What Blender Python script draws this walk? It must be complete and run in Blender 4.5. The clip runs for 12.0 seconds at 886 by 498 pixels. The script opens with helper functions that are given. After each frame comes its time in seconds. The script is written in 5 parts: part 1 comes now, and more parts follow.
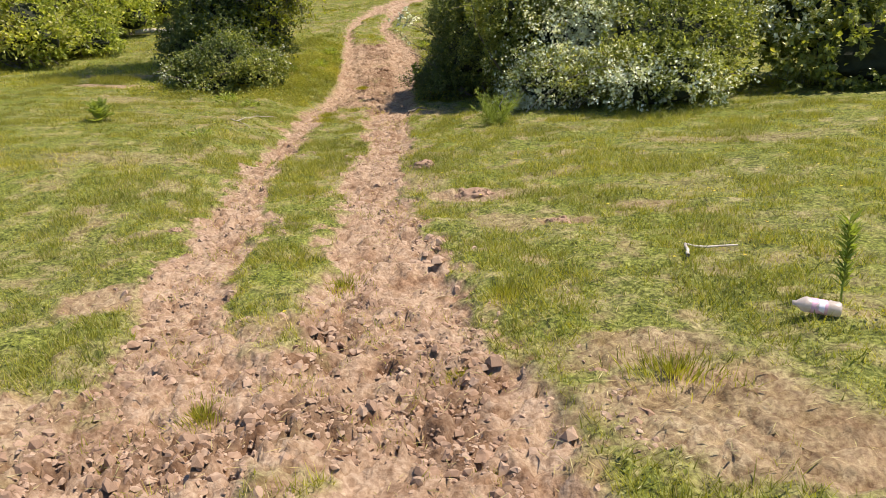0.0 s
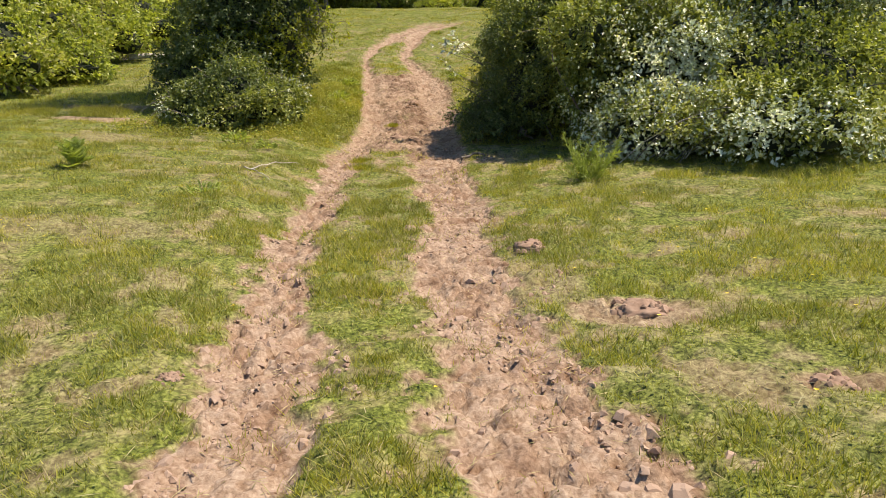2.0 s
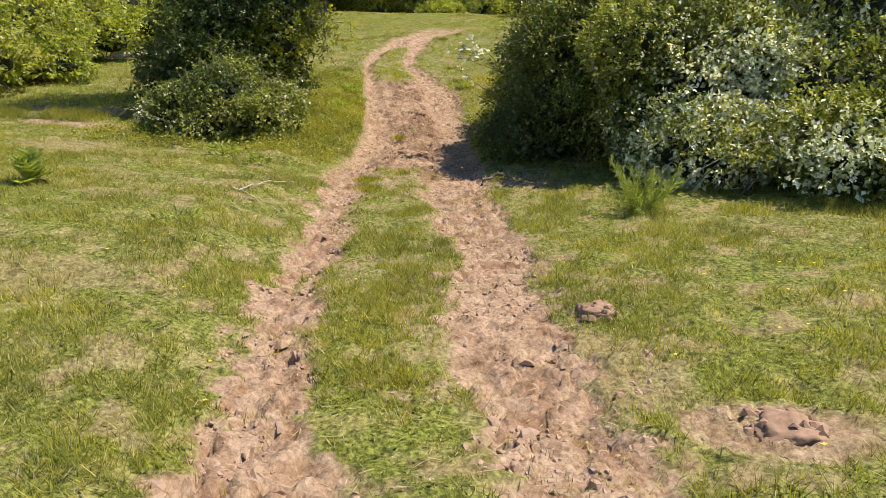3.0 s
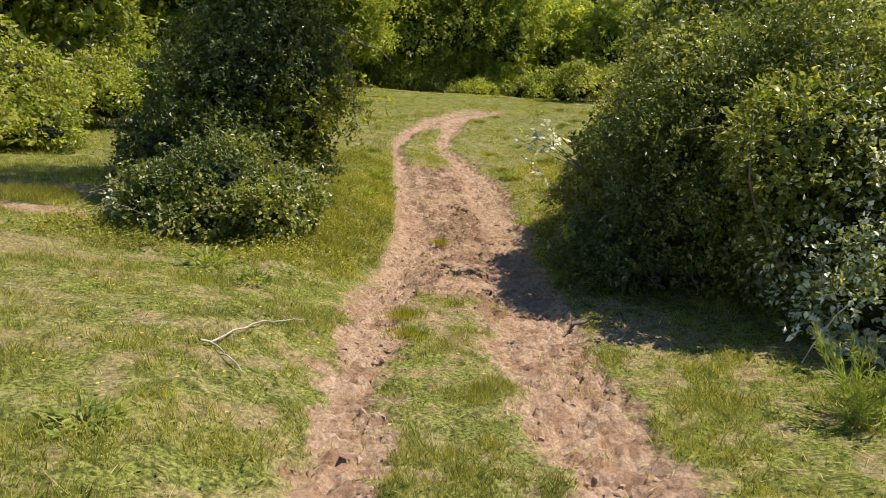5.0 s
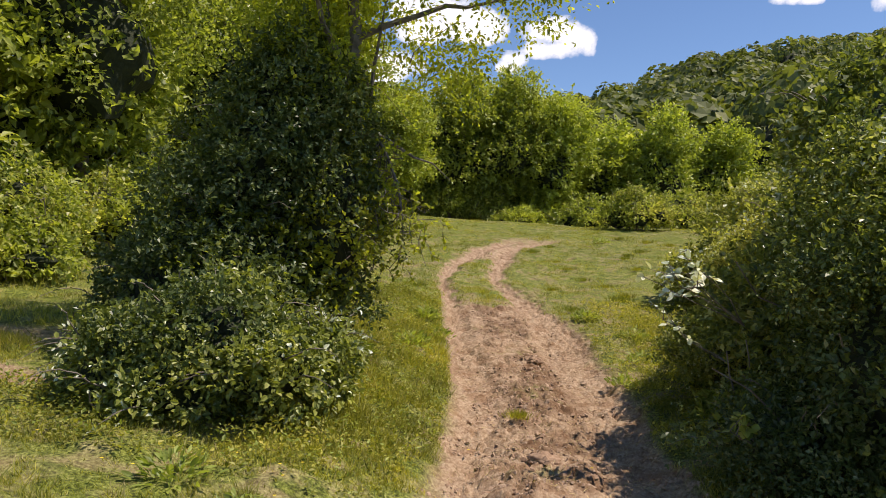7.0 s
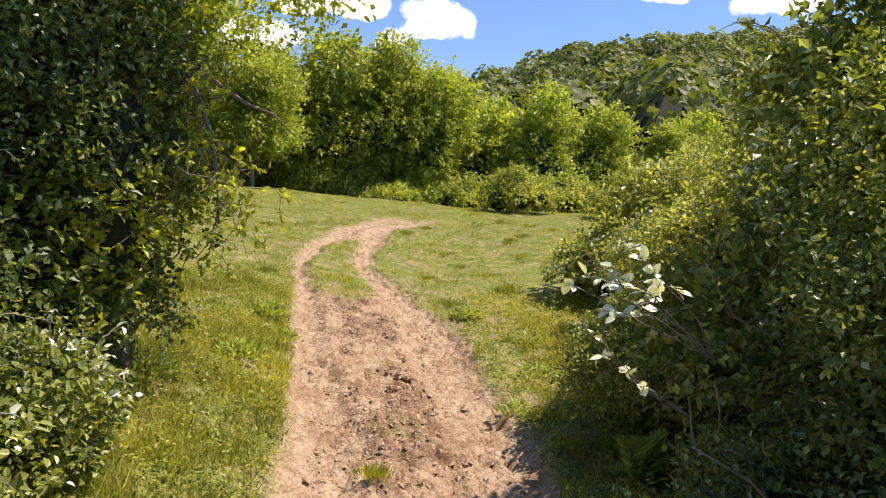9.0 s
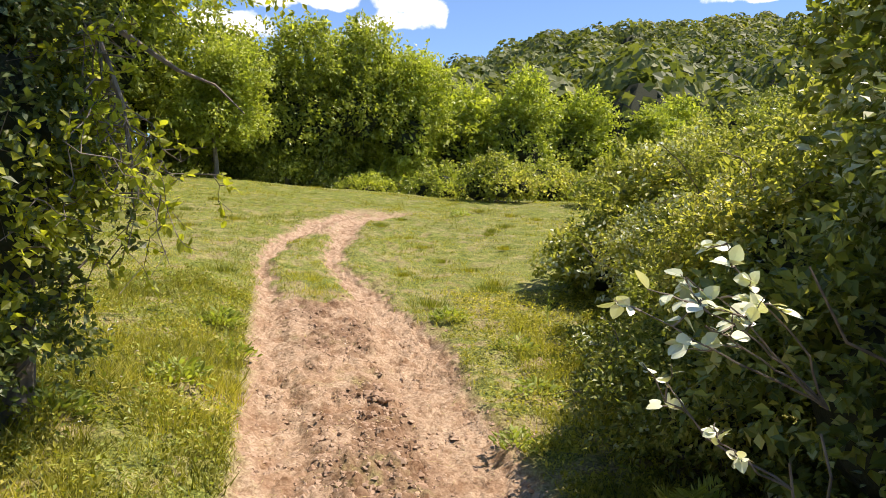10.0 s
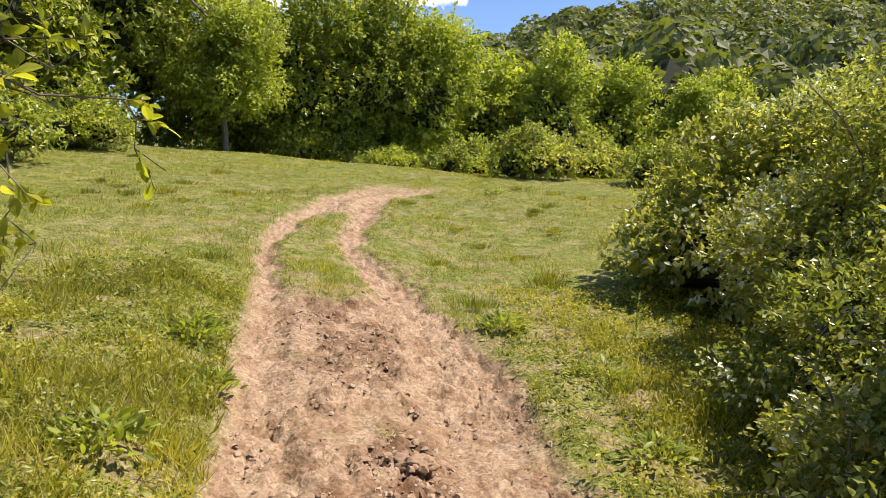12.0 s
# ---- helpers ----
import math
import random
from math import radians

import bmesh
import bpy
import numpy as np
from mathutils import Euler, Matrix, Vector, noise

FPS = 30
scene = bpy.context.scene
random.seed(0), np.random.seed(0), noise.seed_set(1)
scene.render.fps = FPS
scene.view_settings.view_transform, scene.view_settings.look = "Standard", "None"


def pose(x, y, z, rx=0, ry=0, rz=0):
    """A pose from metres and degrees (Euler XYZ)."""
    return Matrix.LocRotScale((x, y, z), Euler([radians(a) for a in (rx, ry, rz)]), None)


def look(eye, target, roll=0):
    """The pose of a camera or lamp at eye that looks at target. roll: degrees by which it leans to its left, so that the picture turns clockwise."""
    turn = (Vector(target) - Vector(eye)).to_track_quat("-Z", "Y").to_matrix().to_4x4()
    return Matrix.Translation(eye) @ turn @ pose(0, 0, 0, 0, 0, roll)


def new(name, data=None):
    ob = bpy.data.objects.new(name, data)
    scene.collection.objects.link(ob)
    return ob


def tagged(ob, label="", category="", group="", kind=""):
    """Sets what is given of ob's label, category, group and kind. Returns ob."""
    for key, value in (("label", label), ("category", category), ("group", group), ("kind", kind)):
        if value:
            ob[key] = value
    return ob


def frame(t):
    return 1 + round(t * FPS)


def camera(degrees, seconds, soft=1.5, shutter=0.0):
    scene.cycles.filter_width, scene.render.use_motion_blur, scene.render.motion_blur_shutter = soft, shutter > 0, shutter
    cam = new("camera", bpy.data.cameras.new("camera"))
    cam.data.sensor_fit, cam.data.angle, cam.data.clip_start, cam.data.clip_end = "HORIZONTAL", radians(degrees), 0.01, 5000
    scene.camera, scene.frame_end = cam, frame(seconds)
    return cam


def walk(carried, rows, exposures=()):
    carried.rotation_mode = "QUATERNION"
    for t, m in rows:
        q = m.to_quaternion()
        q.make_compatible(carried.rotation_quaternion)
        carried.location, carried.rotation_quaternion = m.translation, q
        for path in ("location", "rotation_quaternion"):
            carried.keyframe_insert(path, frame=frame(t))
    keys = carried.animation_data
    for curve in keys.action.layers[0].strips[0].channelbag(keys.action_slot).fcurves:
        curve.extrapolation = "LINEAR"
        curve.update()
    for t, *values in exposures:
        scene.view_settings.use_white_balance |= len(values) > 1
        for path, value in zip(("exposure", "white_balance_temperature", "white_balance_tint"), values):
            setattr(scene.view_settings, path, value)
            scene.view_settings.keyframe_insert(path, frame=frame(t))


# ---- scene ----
cam = camera(60.4, 12.0, 0.75)
PATH = [
    (0, (0.027, -0.016, 1.603), (-0.334, 1.854, 0.993), -4.4),
    (0.5, (-0.365, 0.487, 1.592), (-0.722, 2.366, 1.008), -4.1),
    (1, (-0.712, 1.108, 1.589), (-1.07, 2.99, 1.014), -4.0),
    (1.5, (-1.044, 1.674, 1.586), (-1.391, 3.564, 1.029), -3.6),
    (2, (-1.265, 2.302, 1.539), (-1.606, 4.198, 1.002), -3.4),
    (2.5, (-1.513, 2.941, 1.489), (-1.848, 4.843, 0.969), -3.0),
    (2.7, (-1.595, 3.189, 1.493), (-1.927, 5.092, 0.974), -2.6),
    (4.3, (-2.55, 5.286, 1.533), (-2.792, 7.216, 1.067), 0.9),
    (4.5, (-2.532, 5.569, 1.502), (-2.814, 7.505, 1.088), 0.8),
    (5, (-2.68, 6.156, 1.538), (-3.031, 8.099, 1.217), 0.9),
    (5.5, (-3.025, 6.711, 1.556), (-3.441, 8.661, 1.398), 0.8),
    (6, (-3.125, 7.229, 1.557), (-3.648, 9.159, 1.538), 0.7),
    (6.5, (-3.309, 7.85, 1.513), (-3.841, 9.778, 1.52), 1.2),
    (7, (-3.546, 8.508, 1.549), (-3.991, 10.458, 1.561), 1.2),
    (7.5, (-3.67, 9.145, 1.585), (-4.003, 11.117, 1.585), 1.1),
    (7.7, (-3.694, 9.421, 1.605), (-3.987, 11.4, 1.596), 1.2),
    (9.3, (-3.767, 11.047, 1.608), (-3.857, 13.045, 1.568), 2.2),
    (9.5, (-3.788, 11.337, 1.608), (-3.861, 13.335, 1.561), 1.7),
    (10, (-3.862, 11.834, 1.631), (-3.916, 13.833, 1.576), 1.8),
    (10.5, (-3.932, 12.429, 1.644), (-3.986, 14.428, 1.584), 1.8),
    (11, (-4.058, 12.915, 1.635), (-4.112, 14.913, 1.567), 2.0),
    (11.5, (-4.127, 13.419, 1.603), (-4.215, 15.415, 1.523), 1.7),
    (12, (-4.221, 13.995, 1.605), (-4.322, 15.99, 1.495), 2.3),
]

EXPOSURES = [(t, stops, 6800, 18) for t, stops in ((0.0, 0.5), (2.5, 0.46), (4.5, 0.44), (5.5, 0.2), (6.5, 0.08), (7.5, 0.3), (9.5, 0.72), (11.0, 0.68), (12.0, 0.6))]
walk(cam, [(t, look(eye, target, roll)) for t, eye, target, roll in PATH], EXPOSURES)

# ---- sky, sun ----
SUN_X, SUN_Y, SUN_UP = 0.96, 0.2, 61.0
flat = math.hypot(SUN_X, SUN_Y)
world = bpy.data.worlds.new("sky")
scene.world = world
world.use_nodes = True
wn = world.node_tree
sky = wn.nodes.new("ShaderNodeTexSky")
sky.sky_type, sky.sun_disc = "NISHITA", False
sky.sun_elevation, sky.sun_rotation = radians(SUN_UP), math.atan2(SUN_X, SUN_Y)
sky.altitude, sky.air_density, sky.dust_density, sky.ozone_density = 600, 0.9, 0.05, 4.5
deep = wn.nodes.new("ShaderNodeHueSaturation")
deep.inputs["Saturation"].default_value = 1.06
wn.links.new(sky.outputs[0], deep.inputs["Color"])
wn.links.new(deep.outputs[0], wn.nodes["Background"].inputs[0])
wn.nodes["Background"].inputs[1].default_value = 0.13
lamp = bpy.data.lights.new("sun", "SUN")
lamp.energy, lamp.angle, lamp.color = 5.0, radians(0.55), (1.0, 0.94, 0.84)
sun = new("sun", lamp)
c58 = math.cos(radians(SUN_UP)) / flat
sun.matrix_world = look((SUN_X * c58 * 50, SUN_Y * c58 * 50, math.sin(radians(SUN_UP)) * 50), (0, 0, 0))


# ---- materials ----
def material(name):
    m = bpy.data.materials.new(name)
    m.use_nodes = True
    return m, m.node_tree, m.node_tree.nodes["Principled BSDF"]


def node(nt, kind, **inputs):
    n = nt.nodes.new(kind)
    for key, v in inputs.items():
        n.inputs[key.replace("_", " ")].default_value = v
    return n


def ramp(nt, stops, source):
    n = nt.nodes.new("ShaderNodeValToRGB")
    e = n.color_ramp.elements
    while len(e) < len(stops):
        e.new(0.5)
    for el, (p, c) in zip(e, stops):
        el.position, el.color = p, (*c, 1)
    nt.links.new(source, n.inputs[0])
    return n.outputs[0]


def mixed(nt, a, b, fac, mode="MIX"):
    n = nt.nodes.new("ShaderNodeMix")
    n.data_type, n.blend_type = "RGBA", mode
    for sock, v in ((n.inputs[0], fac), (n.inputs[6], a), (n.inputs[7], b)):
        if isinstance(v, bpy.types.NodeSocket):
            nt.links.new(v, sock)
        else:
            sock.default_value = v if isinstance(v, float) else (*v, 1)
    return n.outputs[2]


def noise_of(nt, scale, detail=4.0, rough=0.55):
    co = nt.nodes.new("ShaderNodeTexCoord")
    n = node(nt, "ShaderNodeTexNoise", Scale=scale, Detail=detail, Roughness=rough)
    nt.links.new(co.outputs["Object"], n.inputs["Vector"])
    return n.outputs["Fac"]


def bumped(nt, bsdf, height, strength, distance):
    b = node(nt, "ShaderNodeBump", Strength=strength, Distance=distance)
    nt.links.new(height, b.inputs["Height"])
    nt.links.new(b.outputs[0], bsdf.inputs["Normal"])


def leaf_material(name, dark, mid, light, patch=0.8, through_light=0.35, rough=0.42):
    """Leaves that differ one by one and in drifts, with light shining through."""
    m, nt, b = material(name)
    geo = nt.nodes.new("ShaderNodeNewGeometry")
    single = ramp(nt, [(0.0, dark), (0.45, mid), (0.85, mid), (1.0, light)], geo.outputs["Random Per Island"])
    drift = ramp(nt, [(0.33, (0.6, 0.64, 0.56)), (0.5, (0.95, 0.96, 0.86)), (0.67, (1.28, 1.2, 0.98))], noise_of(nt, patch, 3.0))
    col = mixed(nt, single, drift, 1.0, "MULTIPLY")
    nt.links.new(col, b.inputs["Base Color"])
    b.inputs["Roughness"].default_value = rough
    b.inputs["Specular IOR Level"].default_value = 0.35
    t = nt.nodes.new("ShaderNodeBsdfTranslucent")
    nt.links.new(mixed(nt, col, (1.5, 1.55, 0.55), 1.0, "MULTIPLY"), t.inputs[0])
    mix = nt.nodes.new("ShaderNodeMixShader")
    mix.inputs[0].default_value = through_light
    nt.links.new(b.outputs[0], mix.inputs[1])
    nt.links.new(t.outputs[0], mix.inputs[2])
    nt.links.new(mix.outputs[0], nt.nodes["Material Output"].inputs[0])
    return m


def plain_material(name, a, b_col, scale, rough=0.8, bump=0.3, dist=0.01):
    m, nt, b = material(name)
    n = noise_of(nt, scale, 6.0)
    nt.links.new(ramp(nt, [(0.3, a), (0.7, b_col)], n), b.inputs["Base Color"])
    b.inputs["Roughness"].default_value = rough
    bumped(nt, b, n, bump, dist)
    return m


def ground_material():
    m, nt, b = material("meadow_and_bare_soil")
    at = nt.nodes.new("ShaderNodeAttribute")
    at.attribute_name = "soil"
    damp = nt.nodes.new("ShaderNodeAttribute")
    damp.attribute_name = "damp"
    fine, coarse, big = noise_of(nt, 42.0, 6.0, 0.65), noise_of(nt, 4.0, 5.0), noise_of(nt, 0.55, 3.0)
    middle = noise_of(nt, 11.0, 5.0, 0.6)
    # The darkest stops hold bare soil and painted shade between the blades.
    turf = ramp(nt, [(0.34, (0.04, 0.042, 0.012)), (0.45, (0.10, 0.112, 0.022)), (0.55, (0.195, 0.21, 0.045)), (0.68, (0.34, 0.335, 0.11))], fine)
    dry = ramp(nt, [(0.3, (0.17, 0.13, 0.06)), (0.6, (0.42, 0.345, 0.18))], fine)
    turf = mixed(nt, turf, dry, ramp(nt, [(0.5, (0, 0, 0)), (0.68, (0.75, 0.75, 0.75))], coarse))
    turf = mixed(nt, turf, (0.5, 0.55, 0.45), ramp(nt, [(0.5, (0, 0, 0)), (0.64, (1, 1, 1))], middle), "MULTIPLY")
    turf = mixed(nt, turf, (0.92, 0.98, 0.72), ramp(nt, [(0.42, (0, 0, 0)), (0.56, (1, 1, 1))], big), "MULTIPLY")
    earth = ramp(nt, [(0.25, (0.2, 0.122, 0.072)), (0.48, (0.355, 0.25, 0.16)), (0.72, (0.505, 0.387, 0.264))], fine)
    earth = mixed(nt, earth, (0.72, 0.63, 0.57), ramp(nt, [(0.45, (0, 0, 0)), (0.66, (1, 1, 1))], coarse), "MULTIPLY")
    earth = mixed(nt, earth, (0.7, 0.62, 0.55), ramp(nt, [(0.52, (0, 0, 0)), (0.66, (1, 1, 1))], middle), "MULTIPLY")
    co = nt.nodes.new("ShaderNodeTexCoord")
    bits = node(nt, "ShaderNodeTexVoronoi", Scale=34.0, Randomness=1.0)
    nt.links.new(co.outputs["Object"], bits.inputs["Vector"])
    bit = nt.nodes.new("ShaderNodeSeparateColor")
    nt.links.new(bits.outputs["Color"], bit.inputs[0])
    earth = mixed(nt, earth, ramp(nt, [(0.0, (0.82, 0.79, 0.76)), (0.3, (0.97, 0.96, 0.94)), (1.0, (1.06, 1.06, 1.06))], bit.outputs[0]), 1.0, "MULTIPLY")
    earth = mixed(nt, earth, (0.5, 0.43, 0.38), damp.outputs["Fac"], "MULTIPLY")
    nt.links.new(mixed(nt, turf, earth, at.outputs["Fac"]), b.inputs["Base Color"])
    b.inputs["Roughness"].default_value = 0.92
    b.inputs["Specular IOR Level"].default_value = 0.2
    crumbs = node(nt, "ShaderNodeTexVoronoi", Scale=26.0, Randomness=1.0)
    nt.links.new(co.outputs["Object"], crumbs.inputs["Vector"])
    lumps = nt.nodes.new("ShaderNodeMath")
    lumps.operation = "MULTIPLY_ADD"
    nt.links.new(crumbs.outputs["Distance"], lumps.inputs[0])
    lumps.inputs[1].default_value = -0.6
    nt.links.new(fine, lumps.inputs[2])
    bumped(nt, b, lumps.outputs[0], 0.7, 0.016)
    return m


GROUND = ground_material()
BRAMBLE = leaf_material("bramble_leaves", (0.1, 0.125, 0.03), (0.275, 0.3, 0.075), (0.52, 0.52, 0.27), 0.9, 0.36, 0.34)
BRAMBLE_YELLOW = leaf_material("yellowing_bramble_leaves", (0.22, 0.225, 0.05), (0.39, 0.385, 0.14), (0.62, 0.57, 0.3), 1.2, 0.55, 0.4)
# Pale leaf colour; on the bushes it also stands for sun glints.
PALE = leaf_material("pale_and_glint_leaves", (0.52, 0.55, 0.4), (0.74, 0.76, 0.63), (0.85, 0.85, 0.79), 1.5, 0.15, 0.32)
IVY = leaf_material("dark_shrub_leaves", (0.06, 0.085, 0.025), (0.135, 0.17, 0.05), (0.34, 0.36, 0.2), 0.9, 0.26, 0.36)
PEAR = leaf_material("wild_pear_leaves", (0.22, 0.24, 0.03), (0.4, 0.42, 0.06), (0.58, 0.56, 0.13), 0.8, 0.58, 0.4)
FOREST = leaf_material("forest_leaves", (0.12, 0.155, 0.032), (0.345, 0.38, 0.085), (0.62, 0.62, 0.22), 0.35, 0.46, 0.38)
LIME = leaf_material("light_green_leaves", (0.19, 0.235, 0.042), (0.4, 0.44, 0.085), (0.62, 0.62, 0.19), 0.4, 0.4, 0.42)
HILLWOOD = leaf_material("far_wood_leaves", (0.09, 0.115, 0.04), (0.165, 0.185, 0.06), (0.27, 0.27, 0.085), 0.035, 0.35, 0.6)
WEED = leaf_material("weed_leaves", (0.17, 0.21, 0.045), (0.32, 0.37, 0.09), (0.46, 0.5, 0.18), 3.0, 0.42, 0.45)
GRASS = leaf_material("grass_blades", (0.12, 0.135, 0.018), (0.375, 0.35, 0.062), (0.6, 0.54, 0.17), 0.9, 0.45, 0.5)
HERB = leaf_material("meadow_herb_leaves", (0.11, 0.135, 0.026), (0.25, 0.27, 0.055), (0.33, 0.33, 0.1), 2.0, 0.4, 0.5)
STRAW = leaf_material("dry_grass_blades", (0.25, 0.2, 0.09), (0.42, 0.35, 0.18), (0.6, 0.53, 0.32), 1.0, 0.25, 0.6)
BARK = plain_material("bark", (0.09, 0.072, 0.055), (0.24, 0.2, 0.155), 14.0, 0.9, 0.5, 0.008)
# Almost black: the shade deep inside foliage, given as a surface colour.
SHADE = plain_material("painted_inner_shade", (0.014, 0.02, 0.008), (0.03, 0.036, 0.014), 9.0, 0.95, 0.8, 0.05)
CLOD = plain_material("dry_clods", (0.27, 0.175, 0.11), (0.47, 0.335, 0.222), 22.0, 0.95, 0.25, 0.004)
DUNG = plain_material("damp_dark_earth", (0.23, 0.14, 0.082), (0.37, 0.245, 0.155), 25.0, 0.95, 0.25, 0.004)
DEADWOOD = plain_material("bleached_wood", (0.28, 0.24, 0.18), (0.62, 0.56, 0.46), 18.0, 0.8, 0.4, 0.004)


# ---- geometry helpers ----
rng = np.random.default_rng(7)
LATTICE = np.random.default_rng(3).random((256, 256))


def ss(a, b, v):
    k = np.clip((v - a) / (b - a), 0, 1)
    return k * k * (3 - 2 * k)


def value_noise(x, y, scale):
    x, y = np.asarray(x) * scale + 1000.3, np.asarray(y) * scale + 1000.7
    i, j = np.floor(x).astype(int), np.floor(y).astype(int)
    u, v = x - i, y - j
    u, v = u * u * (3 - 2 * u), v * v * (3 - 2 * v)
    a, b = LATTICE[i % 256, j % 256], LATTICE[(i + 1) % 256, j % 256]
    c, d = LATTICE[i % 256, (j + 1) % 256], LATTICE[(i + 1) % 256, (j + 1) % 256]
    return (a * (1 - u) + b * u) * (1 - v) + (c * (1 - u) + d * u) * v


def fbm(x, y, scale, octaves=4):
    total, amp, norm = 0, 1.0, 0
    for o in range(octaves):
        total, norm = total + amp * value_noise(x + 7.1 * o, y - 3.3 * o, scale * 2 ** o), norm + amp
        amp *= 0.55
    return total / norm


def waves(p, scale, seed, octaves=3):
    """A smooth lumpy field over points in space, about -1 to 1."""
    r = np.random.default_rng(seed)
    out = 0
    for o in range(octaves):
        for _ in range(5):
            d = r.normal(size=3)
            d /= np.linalg.norm(d)
            out = out + np.sin(p @ d * scale * 2 ** o * r.uniform(0.7, 1.4) + r.uniform(0, 6.3)) * 0.6 ** o
    return out / 4.5


def cells(x, y, size):
    """Irregular cells: each one's own random level, how far a place is from its rim, and the slant of its top."""
    x, y = np.asarray(x) / size + 500.0, np.asarray(y) / size + 500.0
    i, j = np.floor(x).astype(int), np.floor(y).astype(int)
    first, second, level, lean = np.full(x.shape, 9.0), np.full(x.shape, 9.0), np.zeros(x.shape), np.zeros(x.shape)
    for a in (-1, 0, 1):
        for b in (-1, 0, 1):
            ci, cj = i + a, j + b
            px, py = ci + LATTICE[ci % 256, cj % 256], cj + LATTICE[(cj * 7 + 31) % 256, (ci * 3 + 11) % 256]
            d = np.hypot(x - px, (y - py) * 1.15)
            own = LATTICE[(ci * 5 + 77) % 256, (cj * 3 + 19) % 256]
            closer = d < first
            second = np.where(closer, first, np.minimum(second, d))
            level = np.where(closer, own, level)
            tilt = (x - px) * (LATTICE[(ci * 11 + 5) % 256, (cj * 9 + 63) % 256] - 0.5) + (y - py) * (LATTICE[(ci * 13 + 9) % 256, (cj * 7 + 3) % 256] - 0.5)
            lean = np.where(closer, tilt, lean)
            first = np.where(closer, d, first)
    return level, ss(0.0, 0.22, second - first), lean


def mesh_object(name, verts, faces, mat, parent=None, label="", smooth=False):
    """faces: an array with one row of 3 or 4 vertex numbers for each face."""
    me = bpy.data.meshes.new(name)
    verts, faces = np.asarray(verts, dtype=np.float32), np.asarray(faces, dtype=np.int32)
    n, k = faces.shape
    me.vertices.add(len(verts))
    me.vertices.foreach_set("co", verts.ravel())
    me.loops.add(n * k)
    me.loops.foreach_set("vertex_index", faces.ravel())
    me.polygons.add(n)
    me.polygons.foreach_set("loop_start", np.arange(n, dtype=np.int32) * k)
    me.polygons.foreach_set("use_smooth", np.full(n, smooth))
    me.update(calc_edges=True)
    me.materials.append(mat)
    ob = new(name, me)
    if parent:
        ob.parent = parent
    if label:
        tagged(ob, label)
    if parent and name in ("foliage", "crown", "leaves", "blade_mass", "stemwork", "branchwork", "yellow_leaves", "pale_and_glint_leaves", "light_leaves", "glossy_leaves"):
        tagged(ob, kind="stuff")
    return ob


def part(name, bm, mat, parent, label="", smooth=False):
    me = bpy.data.meshes.new(name)
    for f in bm.faces:
        f.smooth = smooth
    bm.to_mesh(me)
    bm.free()
    me.materials.append(mat)
    ob = new(name, me)
    ob.parent = parent
    if label:
        tagged(ob, label)
    return ob


def thing(name, x, y, z, label, category, group=""):
    ob = new(name)
    ob.empty_display_size = 0.1
    ob.location = (x, y, z)
    return tagged(ob, label, category, group)


def unit(v):
    return v / np.maximum(np.linalg.norm(v, axis=-1, keepdims=True), 1e-9)


def leaf_faces(at, along, normal, length, width, fold=0.22):
    """One folded four-cornered leaf at each place: (verts, faces)."""
    n = len(at)
    along = unit(along)
    side = unit(np.cross(along, normal))
    up = np.cross(side, along)
    length, width = np.broadcast_to(length, n)[:, None], np.broadcast_to(width, n)[:, None]
    mid = at + along * length * 0.45 + up * width * fold
    v = np.stack([at, mid + side * width * 0.5, at + along * length, mid - side * width * 0.5], 1).reshape(-1, 3)
    return v, np.arange(4 * n).reshape(n, 4)


def rounded_leaves(at, along, normal, length, width, fold=0.18):
    """One six-cornered leaf, folded along its midrib, at each place."""
    n = len(at)
    along = unit(along)
    side = unit(np.cross(along, normal))
    up = np.cross(side, along)
    length, width = np.broadcast_to(length, n)[:, None], np.broadcast_to(width, n)[:, None]
    lo, hi = at + along * length * 0.25 + up * width * fold, at + along * length * 0.68 + up * width * fold * 0.7
    tip = at + along * length - up * length * 0.12
    v = np.stack([at, lo + side * width * 0.46, hi + side * width * 0.42, tip, hi - side * width * 0.42, lo - side * width * 0.46], 1).reshape(-1, 3)
    base = (np.arange(n) * 6)[:, None]
    return v, np.concatenate([base + np.array([[0, 1, 2, 3]]), base + np.array([[0, 3, 4, 5]])])


def tube(path, radii, sides=7, seed=0):
    """A round tapering limb along a path: (verts, quads)."""
    path, radii = np.asarray(path, float), np.asarray(radii, float)
    t = unit(np.gradient(path, axis=0))
    ref = np.where(np.abs(t[:, 2:3]) > 0.9, [[1.0, 0, 0]], [[0, 0, 1.0]])
    a = unit(np.cross(t, ref))
    b = np.cross(t, a)
    ang = np.linspace(0, 2 * np.pi, sides, endpoint=False)
    ring = np.cos(ang)[None, :, None] * a[:, None] + np.sin(ang)[None, :, None] * b[:, None]
    v = (path[:, None] + ring * radii[:, None, None]).reshape(-1, 3)
    k = len(path)
    i, j = np.meshgrid(np.arange(k - 1), np.arange(sides), indexing="ij")
    f = np.stack([i * sides + j, i * sides + (j + 1) % sides, (i + 1) * sides + (j + 1) % sides, (i + 1) * sides + j], -1).reshape(-1, 4)
    return v, f


def joined(pieces):
    vs, fs, n = [], [], 0
    for v, f in pieces:
        vs.append(v)
        fs.append(f + n)
        n += len(v)
    return np.concatenate(vs), np.concatenate(fs)


